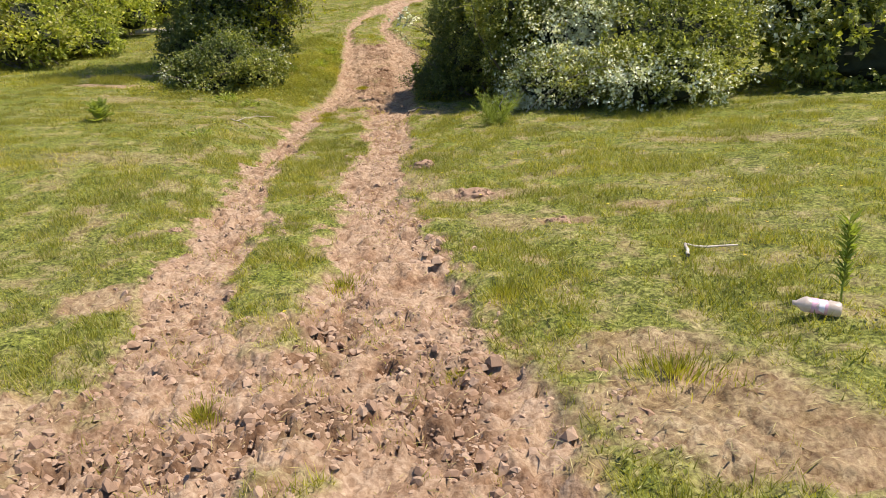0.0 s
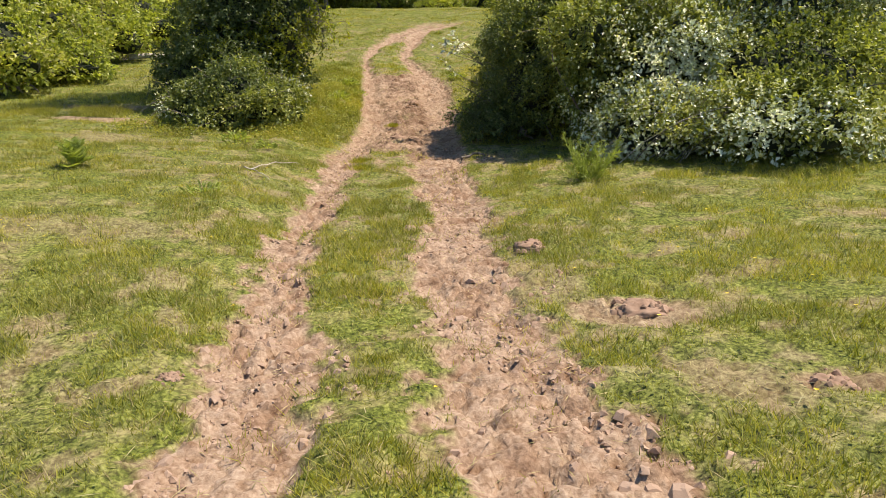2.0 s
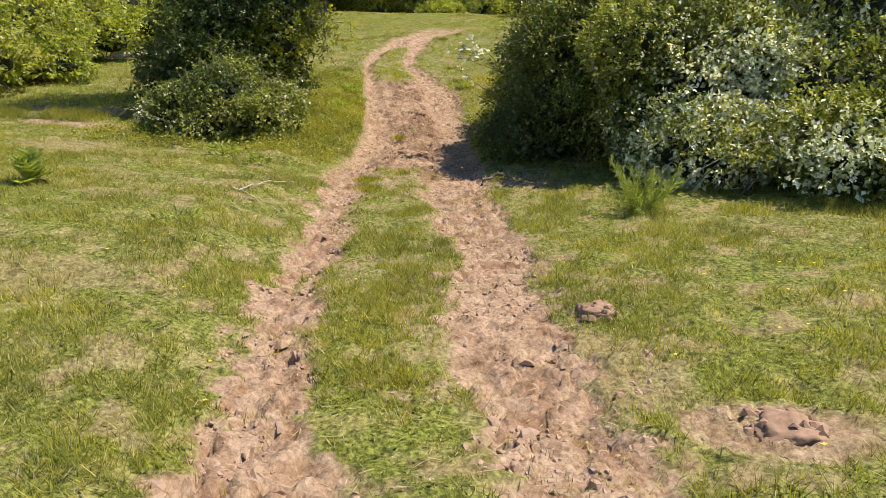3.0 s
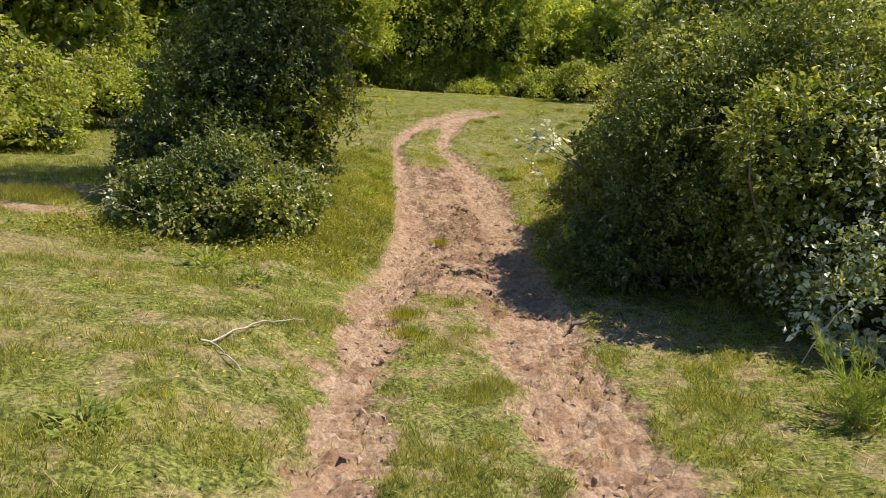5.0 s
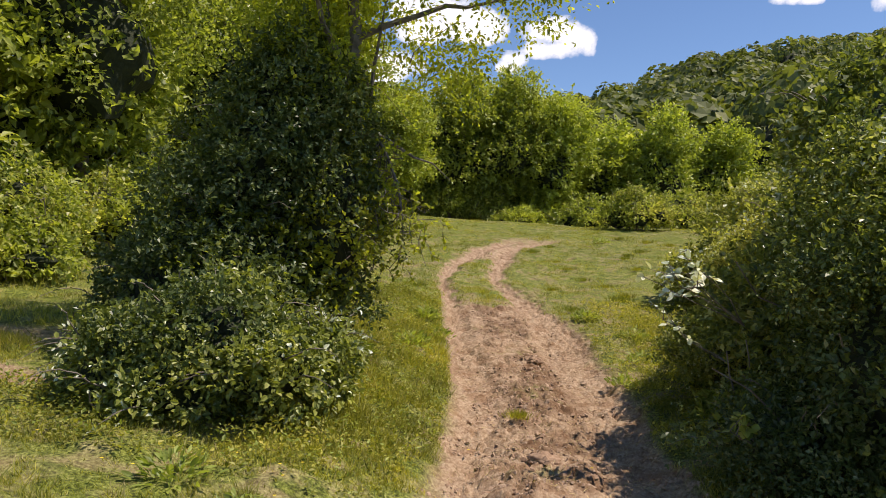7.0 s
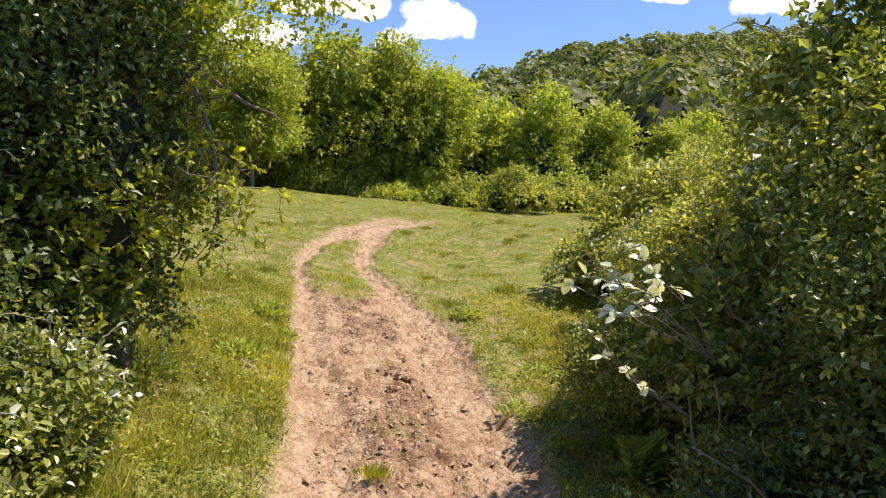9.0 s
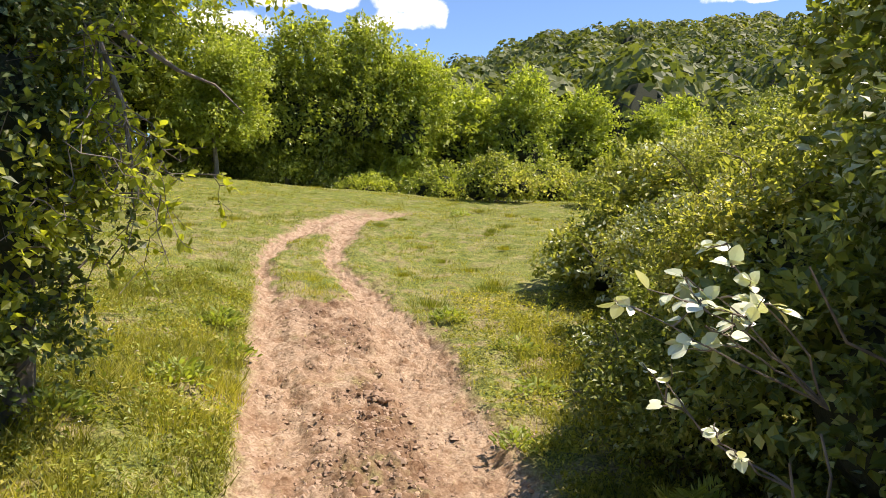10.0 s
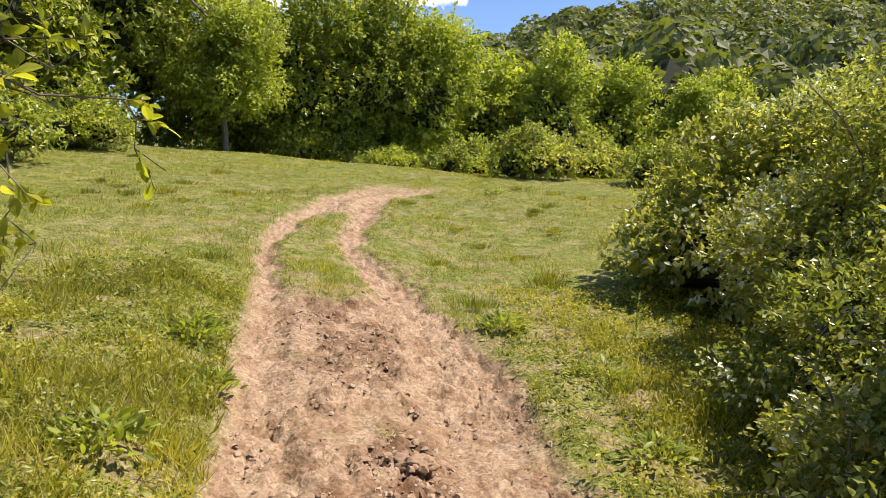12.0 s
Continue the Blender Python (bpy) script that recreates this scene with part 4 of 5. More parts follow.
def clods(name, n, ymin, ymax, s0, s1, mat, seed, label, wet=False):
    r = np.random.default_rng(seed)
    y = ymin + (ymax - ymin) * r.random(n * 5) ** 1.4
    lo, hi = np.interp(y, LY, L0), np.interp(y, RY, R1)
    x = lo - 0.3 + (hi - lo + 0.6) * r.random(n * 5)
    soil, damp, rut = soil_at(x, y)
    keep = (soil > 0.4) & (r.random(n * 5) < np.where(damp > 0.15, 1.0, 0.1 if wet else 0.6) * np.maximum(ss(0.46, 0.6, fbm(x, y, 3.0, 3)), np.clip(damp, 0, 1)))
    x, y = x[keep][:n], y[keep][:n]
    k = len(x)
    size = s0 + (s1 - s0) * r.random(k) ** 3
    q = CLOD_V[None] * (0.6 + 0.7 * r.random((k, 11, 1))) * np.stack([r.uniform(0.7, 1.5, k), r.uniform(0.7, 1.2, k), r.uniform(0.3, 0.55, k)], -1)[:, None]
    q = q + r.normal(size=q.shape) * np.array([0.18, 0.18, 0.07])
    a = r.uniform(0, 6.3, k)
    ca, sa = np.cos(a)[:, None], np.sin(a)[:, None]
    q = np.stack([q[..., 0] * ca - q[..., 1] * sa, q[..., 0] * sa + q[..., 1] * ca, q[..., 2]], -1) * size[:, None, None] * 0.5
    bed = np.mean([ground_z(x + dx, y + dy) for dx, dy in ((0, 0), (0.025, 0), (-0.025, 0), (0, 0.025), (0, -0.025))], 0)
    v = q + np.stack([x, y, bed + 0.001], -1)[:, None]
    f = (CLOD_F[None] + (np.arange(k) * 11)[:, None, None]).reshape(-1, 3)
    return tagged(mesh_object(name, v.reshape(-1, 3), f, mat), label, "soil clods", kind="stuff")


clods("dry_clods", 10500, 1.4, 21, 0.014, 0.055, CLOD, 71, "crumbled dry tan clods of earth in the ruts")
clods("damp_clods", 5200, 1.4, 22, 0.016, 0.07, DUNG, 72, "dark damp clods churned up between the ruts", True)


def straw_bits():
    r = np.random.default_rng(73)
    n = 5000
    y = 1.4 + 17 * r.random(n) ** 1.3
    lo, hi = np.interp(y, LY, L0), np.interp(y, RY, R1)
    x = lo - 1 + (hi - lo + 2) * r.random(n)
    at = np.stack([x, y, ground_z(x, y) + 0.012], -1)
    along = np.stack([r.normal(size=n), r.normal(size=n), r.normal(size=n) * 0.08], -1)
    v, f = leaf_faces(at, along, np.tile([[0, 0, 1.0]], (n, 1)), r.uniform(0.03, 0.12, n), 0.005)
    tagged(mesh_object("straw", v, f, STRAW), "loose dry stalks lying on the soil", "straw", kind="stuff")


straw_bits()


# ---- single plants and things ----
def frond_plant(name, x, y, size, fronds, label, seed, category="weed", upright=0.8, mat=WEED, leaflets=18):
    """A rosette of arching, deeply cut leaves."""
    r = np.random.default_rng(seed)
    ob = thing(name, x, y, float(ground_z(x, y)), label, category)
    for i in range(fronds):
        a = i * 2.4 + r.normal() * 0.3
        lift = upright * r.uniform(0.15, 1.35)
        reach_out = size * r.uniform(0.4, 1.3) * (1.2 - 0.5 * lift)
        s = np.linspace(0, 1, 9)
        a = r.uniform(0, 6.3)
        path = np.stack([np.cos(a) * s * reach_out * 0.65, np.sin(a) * s * reach_out * 0.65, size * lift * (1.75 * s - 0.8 * s * s)], -1)
        pieces = [tube(path, np.linspace(0.006, 0.0015, 9) * (0.5 + size), 4)]
        k = np.linspace(0.15, 1, leaflets)
        at = np.stack([np.interp(k, s, path[:, j]) for j in range(3)], -1)
        fwd = unit(np.stack([np.interp(k, s, np.gradient(path[:, j])) for j in range(3)], -1))
        side = unit(np.cross(fwd, [0, 0, 1.0]))
        up = np.cross(side, fwd)
        ln = size * 0.42 * np.sin(np.pi * (0.15 + 0.8 * k)) + 0.012
        for sgn in (-1, 1):
            pieces.append(leaf_faces(at, side * sgn + fwd * 0.55 + up * 0.25, up, ln, ln * 0.16))
        v, f = joined(pieces)
        v = v + r.normal(size=v.shape) * 0.004
        mesh_object("leaf", v, f, mat, ob)
    return ob


def feathery_weed(x, y, h, stems, label, seed):
    """Many upright stems, each set with narrow leaves."""
    r = np.random.default_rng(seed)
    ob = thing("feathery_weed", x, y, float(ground_z(x, y)), label, "weed")
    for i in range(stems):
        a, lean_out = r.uniform(0, 6.3), r.uniform(0.15, 1.0)
        top = np.array([math.cos(a) * h * lean_out, math.sin(a) * h * lean_out, h * r.uniform(0.45, 1.05) * (1.1 - 0.5 * lean_out)])
        path = crooked(np.array([r.normal() * 0.05, r.normal() * 0.05, -0.02]), top, 8, 0.06, r)
        k = r.uniform(0.12, 1.0, 46)
        at = np.stack([np.interp(k, np.linspace(0, 1, 8), path[:, j]) for j in range(3)], -1)
        along = unit(unit(top) * 0.9 + r.normal(size=(46, 3)) * 0.55)
        ln = r.uniform(0.05, 0.12, 46) * (1.15 - 0.5 * k)
        v, f = joined([tube(path, np.linspace(0.005, 0.0015, 8), 4), leaf_faces(at, along, unit(r.normal(size=(46, 3))), ln, 0.008)])
        mesh_object("stalk", v, f, WEED, ob)
    return ob


feathery_weed(-1.12, 10.4, 0.54, 34, "bushy feathery green weed beside the bramble thicket", 81)
frond_plant("thistle_plant", -6.7, 9.9, 0.3, 22, "grey-green thistle clump in the grass", 82, leaflets=12)
frond_plant("thistle_plant", -2.75, 15.6, 0.36, 12, "pale spiny thistle at the foot of the brambles", 87)


def grass_tuft(x, y, spread, h, n, label, seed, mat=GRASS, width=0.005, group=""):
    r = np.random.default_rng(seed)
    ob = thing("grass_tuft", x, y, float(ground_z(x, y)), label, "grass tuft", group)
    a, d = r.uniform(0, 6.3, n), spread * np.abs(r.normal(size=n)) * 0.6
    root = np.stack([np.cos(a) * d, np.sin(a) * d, np.full(n, -0.01)], -1)
    lean = np.stack([np.cos(a), np.sin(a), np.zeros(n)], -1) * r.uniform(0.1, 0.7, n)[:, None] + r.normal(size=(n, 3)) * 0.15
    hh = h * r.uniform(0.5, 1.1, n)
    v, f = leaf_faces(root, lean + np.array([0, 0, 1.0]), unit(r.normal(size=(n, 3))), hh, width)
    mesh_object("blade_mass", v, f, mat, ob)


for i, (x, y, w, h) in enumerate([(-4.4, 15.5, 0.12, 0.12), (-4.05, 12.0, 0.14, 0.13), (-3.9, 11.5, 0.16, 0.12)]):
    grass_tuft(x, y, w, h * 0.75, 420, "bright green grass tuft between the ruts", 500 + i)
for i, (x, y, w, h) in enumerate([(0.4, 3.05, 0.2, 0.12), (-0.4, 4.0, 0.14, 0.1), (-1.5, 4.35, 0.16, 0.1), (0.3, 2.1, 0.14, 0.1), (-0.55, 3.2, 0.1, 0.08), (-1.65, 2.75, 0.15, 0.09), (-0.3, 2.4, 0.16, 0.08)]):
    grass_tuft(x, y, w, h * 0.75, 420, "green grass tuft on bare earth", 520 + i)

r_tuft = np.random.default_rng(540)
for i in range(46):
    y = 17.5 + 14 * r_tuft.random() ** 1.2
    x = float(np.interp(y, RY, R1)) + 0.3 + 3.2 * r_tuft.random() if i % 3 else float(np.interp(y, LY, L0)) - 0.4 - 3.5 * r_tuft.random()
    grass_tuft(x, y, r_tuft.uniform(0.12, 0.26), r_tuft.uniform(0.09, 0.17), 150, "grass tussock on the sunny slope", 541 + i, HERB if i % 2 else GRASS, 0.011, "tussocks on the slope")


def earth_heap(name, x, y, size, label, seed, category="earth heap"):
    """A low mound with lumps of earth lying on it."""
    r = np.random.default_rng(seed)
    bm = bmesh.new()
    bmesh.ops.create_icosphere(bm, subdivisions=4, radius=1)
    for v in bm.verts:
        p = v.co.copy()
        k = 1 + 0.3 * noise.noise(p * 1.6 + Vector((seed, 0, 0))) + 0.25 * noise.noise(p * 4.5 + Vector((0, seed, 0))) + 0.12 * noise.noise(p * 11)
        v.co = Vector((p.x * k * size * 0.9, p.y * k * size * 0.75, p.z * k * size * 0.4 - size * 0.08))
    ob = thing(name, x, y, float(ground_z(x, y)), label, category)
    part("mound", bm, DUNG, ob, smooth=True)
    for i in range(18):
        a, d = r.uniform(0, 6.3), size * 1.1 * r.random() ** 0.6
        px, py = d * math.cos(a), d * math.sin(a)
        pz = max(size * 0.32 * (1 - (d / size) ** 2), float(ground_z(x + px, y + py)) - float(ground_z(x, y)))
        v = CLOD_V * (0.65 + 0.6 * r.random((11, 1))) * np.array([1.2, 0.9, 0.6]) + r.normal(size=(11, 3)) * 0.12
        mesh_object("clod", v * size * r.uniform(0.08, 0.2) + np.array([px, py, pz]), CLOD_F, DUNG, ob)
    return ob


earth_heap("earth_heap", -4.06, 14.33, 0.14, "dark crumbly earth heap between the ruts", 1)
earth_heap("earth_heap", -4.54, 17.95, 0.14, "dark crumbly earth heap between the ruts", 2)
earth_heap("earth_heap", -1.6, 7.7, 0.13, "reddish dark clod in the rut", 3)
earth_heap("earth_heap", -0.9, 6.45, 0.16, "dark overturned turf at a hole", 4)
earth_heap("earth_heap", -0.15, 5.6, 0.12, "dark overturned turf at a hole", 5)
earth_heap("earth_heap", -3.2, 5.4, 0.07, "tan clod at the edge of the rut", 6)


def stick(name, points, radius, label, seed, mat=DEADWOOD, forks=()):
    r = np.random.default_rng(seed)
    x, y = points[0]
    z0 = float(ground_z(x, y))
    ob = thing(name, x, y, z0, label, "stick")
    for i, run in enumerate((points, *forks)):
        p = []
        for (a, b), (c, d) in zip(run, run[1:]):
            for s in np.linspace(0, 1, 6):
                px, py = a + (c - a) * s, b + (d - b) * s
                p.append((px - x + r.normal() * 0.004, py - y + r.normal() * 0.004, float(ground_z(px, py)) - z0 + 0.022 + radius))
        mesh_object("fork" if i else "stem", *tube(p, np.linspace(radius, radius * 0.5, len(p)) * (0.7 if i else 1), 6), mat, ob, smooth=True)
    return ob


stick("dead_stick", [(-4.82, 10.1), (-4.79, 10.8)], 0.009, "bleached forked stick lying in the grass", 1, forks=([(-4.8, 10.2), (-4.66, 10.08), (-4.48, 9.93)], [(-4.79, 10.75), (-4.62, 11.26)]))
stick("dead_stick", [(0.65, 4.5), (0.66, 4.75), (0.99, 4.8)], 0.012, "bent bleached twig lying on the turf", 2)
stick("dead_stick", [(-2.75, 12.1), (-2.5, 12.2), (-2.4, 12.05)], 0.02, "dark curved root at the rut edge", 3, BARK)
stick("fallen_log", [(-13.1, 21.9), (-12.0, 22.5)], 0.09, "pale fallen log lying at the forest edge", 4)


def lathe(profile, sides=28):
    """profile: (along x, radius) pairs."""
    p = np.array(profile, float)
    return tube(np.stack([p[:, 0], np.zeros(len(p)), np.zeros(len(p))], -1), np.maximum(p[:, 1], 1e-4), sides)


def plastic(name, col, rough, see):
    m, nt, b = material(name)
    n = noise_of(nt, 30.0)
    nt.links.new(ramp(nt, [(0.3, tuple(0.85 * c for c in col)), (0.7, col)], n), b.inputs["Base Color"])
    b.inputs["Roughness"].default_value = rough
    b.inputs["Transmission Weight"].default_value = see
    bumped(nt, b, n, 0.3, 0.004)
    return m


def bottle(x, y):
    ob = thing("plastic_bottle", x, y, float(ground_z(x, y)) + 0.05, "crumpled milky plastic bottle with a pink label", "bottle")
    ob.rotation_euler = (0, radians(7), radians(-10))
    ob.scale = (0.9, 0.95, 0.95)
    milky, pink, white = plastic("milky_plastic", (0.86, 0.74, 0.64), 0.3, 0.45), plastic("pink_label", (0.72, 0.42, 0.5), 0.5, 0.0), plastic("white_label", (0.85, 0.8, 0.82), 0.5, 0.0)
    for nm, prof, m in (("body", [(-0.125, 0.0), (-0.124, 0.013), (-0.105, 0.014), (-0.098, 0.02), (-0.07, 0.036), (-0.055, 0.04), (-0.04, 0.037), (0.0, 0.037), (0.05, 0.037), (0.06, 0.04), (0.085, 0.038), (0.1, 0.04), (0.113, 0.034), (0.112, 0.0)], milky),
                        ("label", [(-0.036, 0.0385), (0.046, 0.0385)], pink), ("lettering_panel", [(0.0, 0.039), (0.03, 0.039)], white),
                        ("neck_ring", [(-0.103, 0.015), (-0.1, 0.017), (-0.097, 0.016)], milky)):
        v, f = lathe(prof)
        v = v + 0.0032 * np.stack([waves(v, 45, 3, 2), waves(v, 50, 4, 2), waves(v, 55, 5, 2)], -1)
        mesh_object(nm, v, f, m, ob, smooth=True)


bottle(1.12, 3.58)


def leafy_stalk(x, y, h, label, seed, n=90):
    r = np.random.default_rng(seed)
    ob = thing("leafy_weed", x, y, float(ground_z(x, y)), label, "weed")
    path = crooked((0, 0, -0.02), (0.04, 0.02, h), 8, 0.02, r)
    mesh_object("stem", *tube(path, np.linspace(0.006, 0.003, 8), 5), WEED, ob)
    k = r.uniform(0.2, 1, n)
    at = np.stack([np.interp(k, np.linspace(0, 1, 8), path[:, j]) for j in range(3)], -1)
    a = r.uniform(0, 6.3, n)
    along = np.stack([np.cos(a), np.sin(a), r.uniform(0.3, 1.6, n)], -1)
    v, f = leaf_faces(at, along, unit(np.array([0.3, 0, 1.0]) + r.normal(size=(n, 3)) * 0.5), r.uniform(0.04, 0.11, n), 0.015)
    mesh_object("leaves", v, f, WEED, ob)


leafy_stalk(1.3, 3.82, 0.4, "upright narrow-leaved green weed behind a bottle", 1, 190)
leafy_stalk(-2.9, 20.4, 0.45, "thin upright weed on the slope", 2, 30)


# ---- branches close to the path ----
def oval_leaves(at, along, normal, length, width):
    """Leaves with a rounded outline, a midrib fold and a bent tip."""
    at, along = np.asarray(at), unit(along)
    side = unit(np.cross(along, normal))
    up = np.cross(side, along)
    s = np.array([0.0, 0.18, 0.42, 0.7, 0.9, 1.0])
    w = np.array([0.05, 0.62, 1.0, 0.82, 0.4, 0.03])
    bend = -0.18 * s ** 2
    rows = []
    for j in (-1, 0, 1):
        lift = 0.10 * abs(j) * w[None, :] * width[:, None]
        rows.append(at[:, None] + along[:, None] * (s[None, :] * length[:, None])[..., None] + side[:, None] * (j * 0.5 * w[None, :] * width[:, None])[..., None] + up[:, None] * (lift + bend[None, :] * length[:, None])[..., None])
    v = np.stack(rows, 2)
    n = len(at)
    q = []
    for i in range(5):
        for j in range(2):
            q.append((i * 3 + j, i * 3 + j + 1, i * 3 + 3 + j + 1, i * 3 + 3 + j))
    f = (np.array(q)[None] + (np.arange(n) * 18)[:, None, None]).reshape(-1, 4)
    return v.reshape(-1, 3), f


def weed_clump(x, y, size, n, label, seed):
    r = np.random.default_rng(seed)
    ob = thing("weed_clump", x, y, float(ground_z(x, y)), label, "weed")
    a = r.uniform(0, 6.3, n)
    lift = r.uniform(0.1, 1.4, n)
    at = np.stack([np.cos(a), np.sin(a), np.zeros(n)], -1) * (size * 0.62 * r.random(n) ** 0.5)[:, None] + r.normal(size=(n, 3)) * size * 0.08
    at[:, 2] = size * 0.6 * r.random(n) * np.clip(1 - np.hypot(at[:, 0], at[:, 1]) / size, 0.05, 1)
    along = np.stack([np.cos(a), np.sin(a), lift], -1) + r.normal(size=(n, 3)) * 0.35
    ln = size * r.uniform(0.12, 0.3, n)
    v, f = oval_leaves(at, along, unit(np.array([0, 0, 1.0]) + r.normal(size=(n, 3)) * 0.5), ln, ln * 0.36)
    mesh_object("leaves", v, f, WEED, ob)
    return ob


for i, (x, y, size, n, lab) in enumerate([
        (-4.75, 8.95, 0.24, 130, "small low green weed in the grass"), (-4.0, 20.75, 0.3, 240, "grey-green weed clump on the slope beside the track"),
        (-5.85, 12.2, 0.3, 150, "pale green weed before the shrub"), (-5.3, 11.9, 0.24, 120, "pale green weed before the shrub"), (-6.3, 19.4, 0.32, 240, "dark green weed clump in long grass"),
        (-3.95, 30.6, 0.36, 120, "dark weed clump on the slope"), (-3.3, 19.6, 0.3, 160, "leafy weed on the verge beside the track"), (-3.2, 18.2, 0.3, 160, "leafy weed on the verge beside the track"),
        (-3.45, 17.0, 0.25, 130, "leafy weed on the verge beside the track"), (-5.95, 17.4, 0.35, 200, "leafy weed on the grassy bank"), (-6.3, 16.3, 0.35, 200, "leafy weed on the grassy bank"),
        (-5.9, 18.6, 0.3, 160, "leafy weed on the grassy bank"), (-7.2, 7.6, 0.4, 220, "dark green weed beside a hole in the meadow")]):
    weed_clump(x, y, size, n, lab, 600 + i)


def leafy_twigs(twigs, per, length, seed, flat=0.8):
    r = np.random.default_rng(seed)
    at, al, no = [], [], []
    for path in twigs:
        path = np.asarray(path)
        k = r.uniform(0.2, 1.0, per)
        s = np.linspace(0, 1, len(path))
        p = np.stack([np.interp(k, s, path[:, j]) for j in range(3)], -1)
        way = unit(path[-1] - path[0])
        al.append(unit((way * 0.6 + r.normal(size=(per, 3)) * 0.7) * np.array([1, 1, 0.6 if flat > 1 else 1.0])))
        no.append(unit(np.array([0.08 * flat, -0.3 * flat, 0.8 * flat] if flat > 1 else [0, 0, flat]) + r.normal(size=(per, 3)) * (0.7 if flat > 1 else 0.4)))
        at.append(p)
    at, al, no = np.concatenate(at), np.concatenate(al), np.concatenate(no)
    ln = length * r.uniform(0.65, 1.15, len(at))
    return oval_leaves(at, al, no, ln, ln * (0.74 if flat > 1 else 0.6))


def spray(name, foot, ends, label, seed, mat, length, per, category="branch"):
    """A thin stem from foot that carries leafy twigs to each of the ends."""
    r = np.random.default_rng(seed)
    ob = thing(name, *foot, label, category)
    foot = np.asarray(foot, float)
    twigs, woody = [], []
    tip = np.mean(ends, 0) - foot
    fork = np.array([tip[0] * 0.3, tip[1] * 0.3, tip[2] * 0.72])
    woody.append(tube(crooked((0, 0, 0), fork, 8, 0.1, r), np.linspace(0.008, 0.005, 8), 5))
    for e in ends:
        e = np.asarray(e, float) - foot
        main = crooked(fork, e, 10, 0.06, r)
        woody.append(tube(main, np.linspace(0.005, 0.002, 10), 5))
        for i in range(4):
            b = main[6 + i] + r.normal(size=3) * np.array([0.06, 0.07, 0.045]) + np.array([0, 0, 0.03])
            tw = crooked(main[6 + i], b, 5, 0.02, r)
            woody.append(tube(tw, np.linspace(0.004, 0.0015, 5), 4))
            twigs.append(tw)
    mesh_object("branchwork", *joined(woody), BARK, ob)
    mesh_object("leaves", *leafy_twigs(twigs, per, length, seed + 1, 2.2), mat, ob)
    return ob


zf = float(ground_z(-2.7, 14.3))
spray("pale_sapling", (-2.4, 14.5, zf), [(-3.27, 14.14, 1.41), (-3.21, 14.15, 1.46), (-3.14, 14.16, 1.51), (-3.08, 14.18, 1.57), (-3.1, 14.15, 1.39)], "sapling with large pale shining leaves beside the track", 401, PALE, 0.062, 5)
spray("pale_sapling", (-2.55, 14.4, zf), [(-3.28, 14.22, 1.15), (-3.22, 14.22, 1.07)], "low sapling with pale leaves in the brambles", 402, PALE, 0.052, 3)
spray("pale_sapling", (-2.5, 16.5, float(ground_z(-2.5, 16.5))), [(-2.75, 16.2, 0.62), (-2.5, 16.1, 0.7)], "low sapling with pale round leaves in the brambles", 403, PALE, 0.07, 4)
spray("broadleaf_sapling", (-2.6, 13.6, zf), [(-2.95, 13.3, 0.55), (-2.75, 13.2, 0.7), (-3.0, 13.7, 0.42)], "sapling with broad bright green leaves under the brambles", 404, FOREST, 0.075, 5)


def hanging_branch():
    r = np.random.default_rng(410)
    foot = (-6.08, 16.0, 2.75)
    ob = thing("drooping_branch", *foot, "thin drooping pear branch with small light leaves", "branch")
    limb = np.array([(-0.4, 0.3, 0.5), (0, 0, 0.1), (0.2, -0.05, -0.15), (0.36, -0.1, -0.5), (0.44, -0.13, -0.9)])
    woody, twigs = [tube(limb, np.linspace(0.022, 0.009, 5), 6)], []
    for i in range(28):
        s = r.uniform(0.25, 1.0)
        root = np.array([np.interp(s, np.linspace(0, 1, 5), limb[:, j]) for j in range(3)])
        drop = r.uniform(0.3, 0.85)
        main = crooked(root, root + np.array([r.normal() * 0.17, r.normal() * 0.3, -drop]), 11, 0.3, r)
        main = main + r.normal(size=main.shape) * 0.012
        woody.append(tube(main, np.linspace(0.006, 0.002, 11), 4))
        for j in range(7):
            b = main[3 + j] + r.normal(size=3) * 0.11 + np.array([0, 0, 0.01])
            tw = crooked(main[3 + j], b, 4, 0.03, r)
            woody.append(tube(tw, np.linspace(0.003, 0.0012, 4), 4))
            twigs.append(tw)
    mesh_object("branchwork", *joined(woody), BARK, ob)
    mesh_object("leaves", *leafy_twigs(twigs, 9, 0.055, 411, 0.5), PEAR, ob)


hanging_branch()


def dead_canes():
    r = np.random.default_rng(420)
    ob = thing("dead_canes", -0.6, 11.2, float(ground_z(-0.6, 11.2)), "bare brownish canes arching through the brambles", "canes")
    for i in range(12):
        a = np.array([r.normal() * 0.35, 0.1 + r.normal() * 0.1, 0])
        s = np.linspace(0, 1, 12)[:, None]
        d = np.array([r.uniform(0.5, 1.5), r.uniform(-0.3, 0.1), 0])
        path = a + d * s + np.array([0, 0, 1.0]) * (r.uniform(0.9, 1.6) * s - r.uniform(0.4, 0.9) * s * s)
        mesh_object("cane", *tube(path + np.cumsum(r.normal(size=(12, 3)) * 0.008, 0), np.linspace(0.006, 0.002, 12), 5), BARK if i % 3 else DEADWOOD, ob)


dead_canes()


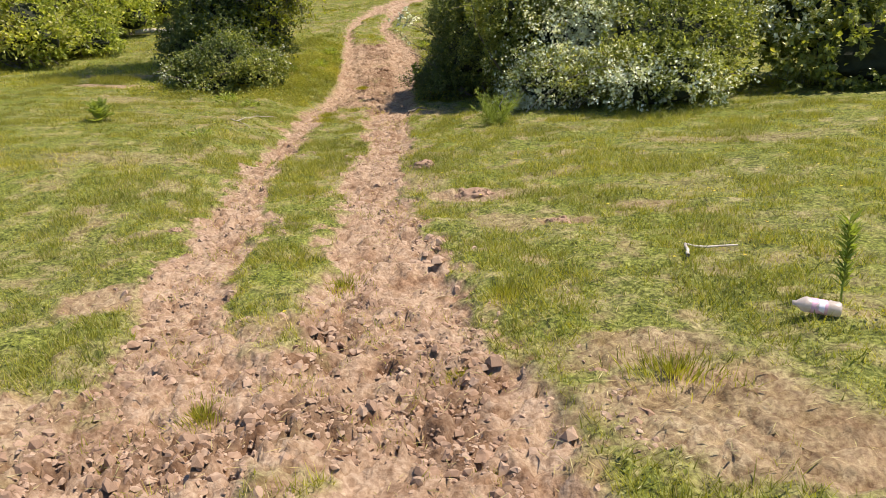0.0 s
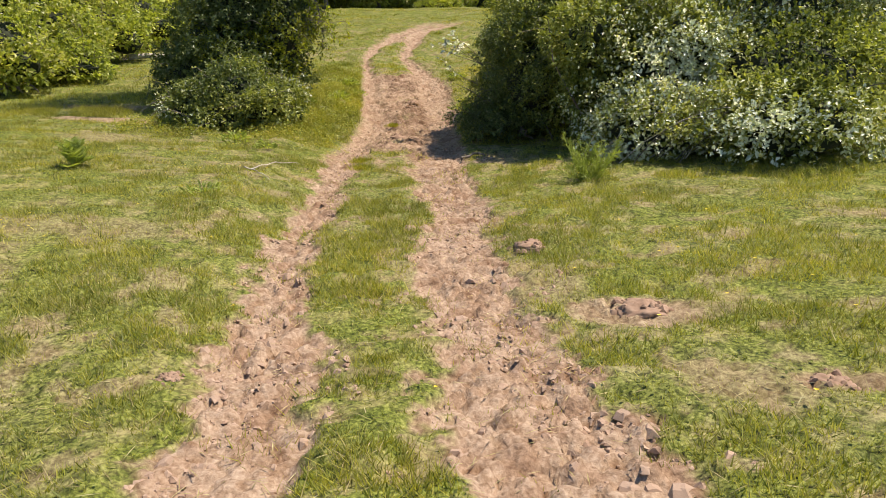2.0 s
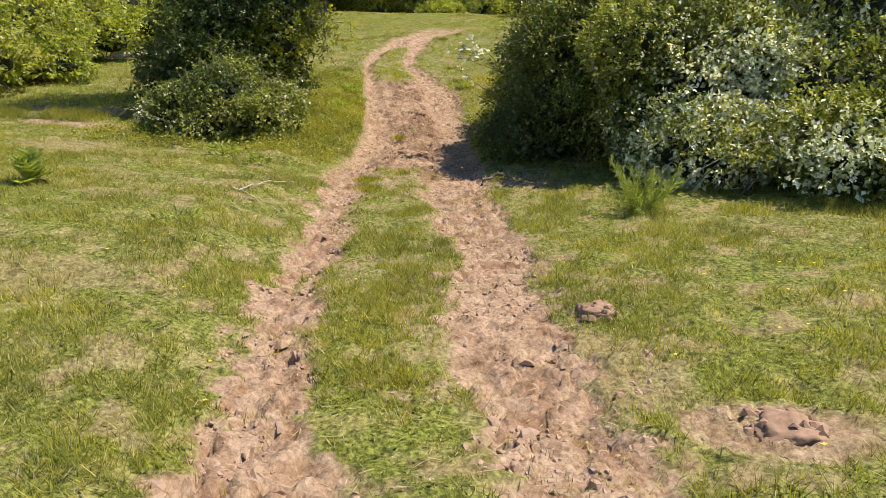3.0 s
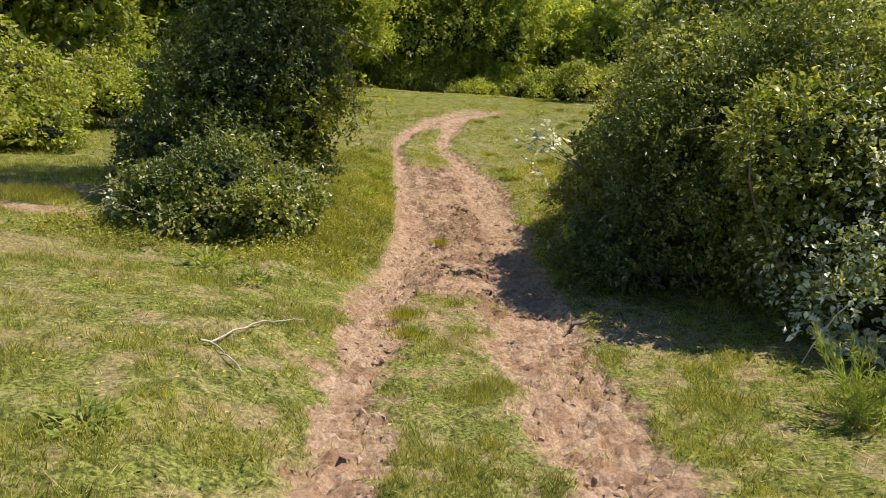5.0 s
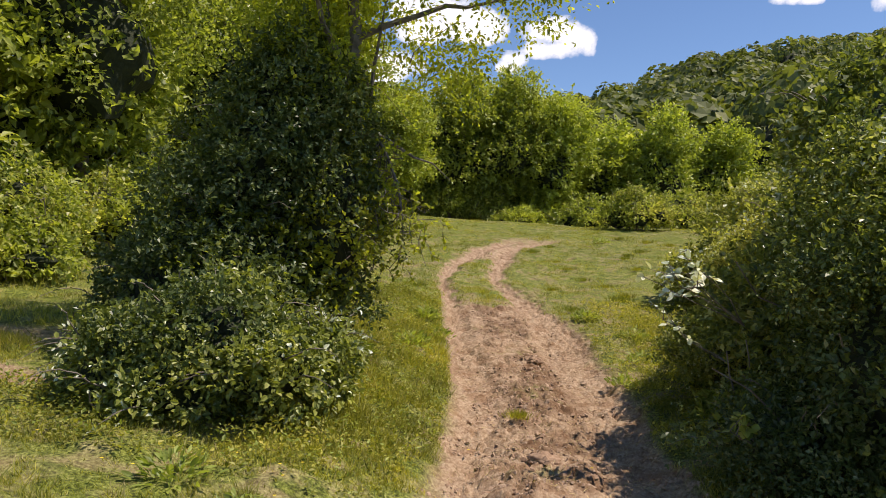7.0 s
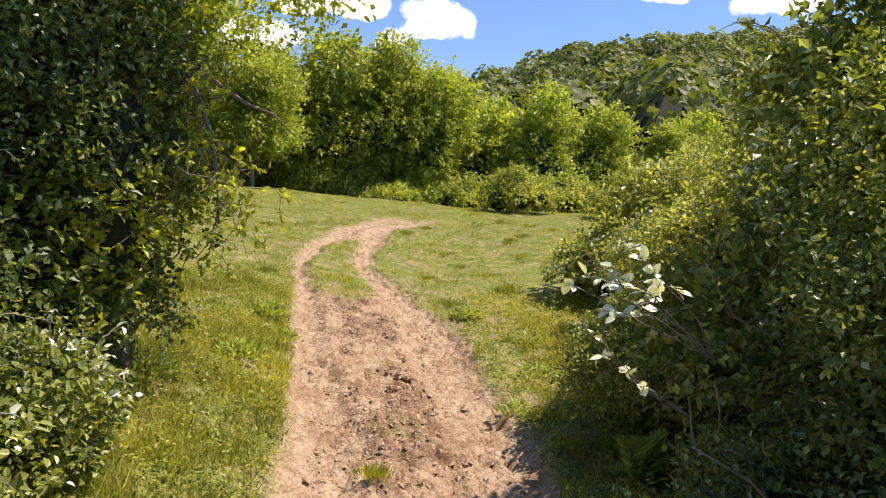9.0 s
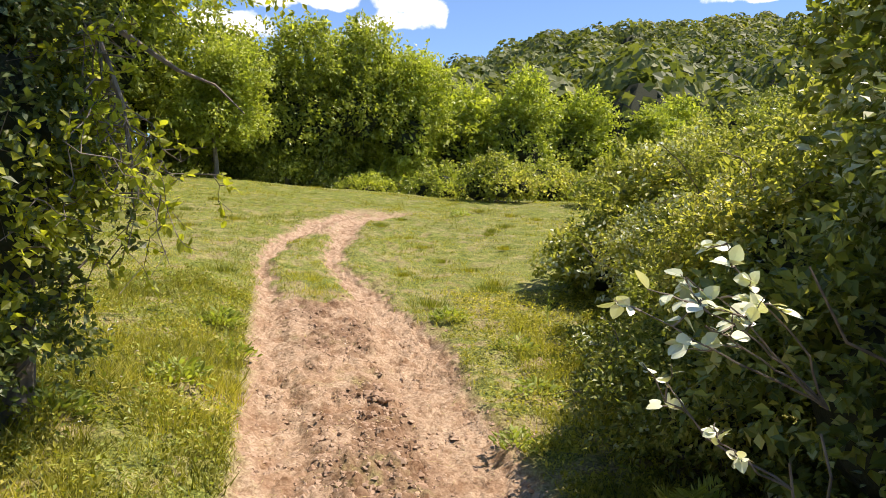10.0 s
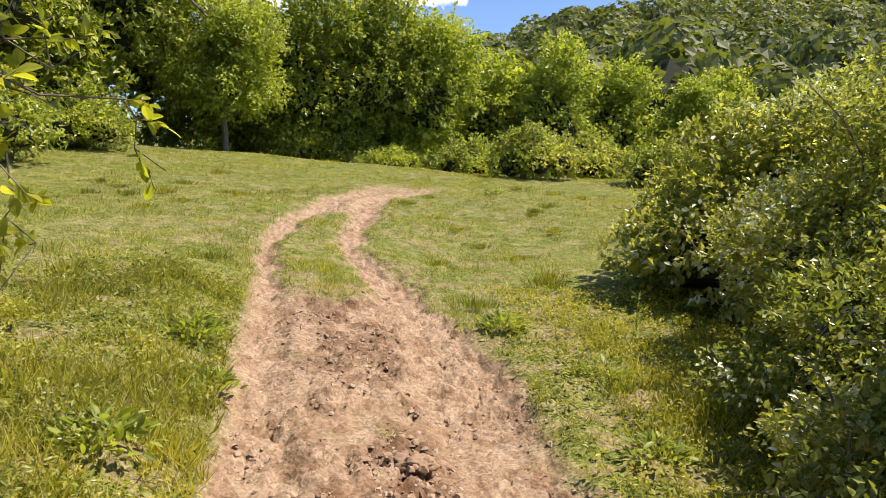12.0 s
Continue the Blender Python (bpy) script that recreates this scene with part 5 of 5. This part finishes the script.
def flower_patch(name, n, cx, cy, spread, col, label, seed):
    m, nt, b = material(name + "_petals")
    b.inputs["Base Color"].default_value = (*col, 1)
    r = np.random.default_rng(seed)
    x, y = cx + r.normal(size=n) * spread[0], cy + r.normal(size=n) * spread[1]
    z = ground_z(x, y) + r.uniform(0.04, 0.09, n)
    pieces = []
    for k in range(5):
        a = k * 2 * np.pi / 5 + r.random(n)
        pieces.append(leaf_faces(np.stack([x, y, z], -1), np.stack([np.cos(a), np.sin(a), np.full(n, 0.3)], -1), np.tile([[0, 0, 1.0]], (n, 1)), 0.013, 0.01))
    tagged(mesh_object(name, *joined(pieces), m), label, "flowers", kind="stuff")


flower_patch("yellow_flowers", 130, -5.6, 10.0, (1.1, 2.2), (0.8, 0.6, 0.03), "tiny yellow flowers scattered in the grass", 431)
flower_patch("yellow_flowers", 60, 0.9, 7.0, (1.4, 1.6), (0.8, 0.6, 0.03), "tiny yellow flowers scattered in the grass", 432)
flower_patch("white_flowers", 50, -6.2, 16.0, (0.5, 1.6), (0.8, 0.8, 0.75), "tiny white flowers scattered in long grass", 433)


# ---- larger clods of earth, one by one ----
def lone_clods(n, seed):
    r = np.random.default_rng(seed)
    y = 2.0 + 5.5 * r.random(n * 8) ** 1.3
    lo, hi = np.interp(y, LY, L0), np.interp(y, RY, R1)
    x = lo - 0.2 + (hi - lo + 0.4) * r.random(n * 8)
    soil, damp, rut = soil_at(x, y)
    keep = np.flatnonzero((soil > 0.6) & (r.random(n * 8) < 0.35 + 0.65 * damp))[:n]
    shapes = []
    for mat in (CLOD, DUNG):
        for i in range(5):
            v = CLOD_V * (0.75 + 0.45 * r.random((11, 1))) * np.array([r.uniform(0.8, 1.4), r.uniform(0.7, 1.1), r.uniform(0.45, 0.7)])
            me = bpy.data.meshes.new("clod")
            me.from_pydata([tuple(float(c) for c in p) for p in v + r.normal(size=v.shape) * 0.1], [], [tuple(int(c) for c in f) for f in CLOD_F])
            me.materials.append(mat)
            shapes.append(me)
    for i in keep:
        ob = new("clod", shapes[int(r.integers(0, 5)) + (5 if damp[i] > 0.2 else 0)])
        ob.parent = ground_sheet
        size = float(r.uniform(0.018, 0.042))
        ob.matrix_basis = pose(float(x[i]), float(y[i]), float(ground_z(x[i], y[i])) - 0.1 * size, 0, 0, float(r.uniform(0, 360))) @ Matrix.Scale(size, 4)


lone_clods(280, 74)
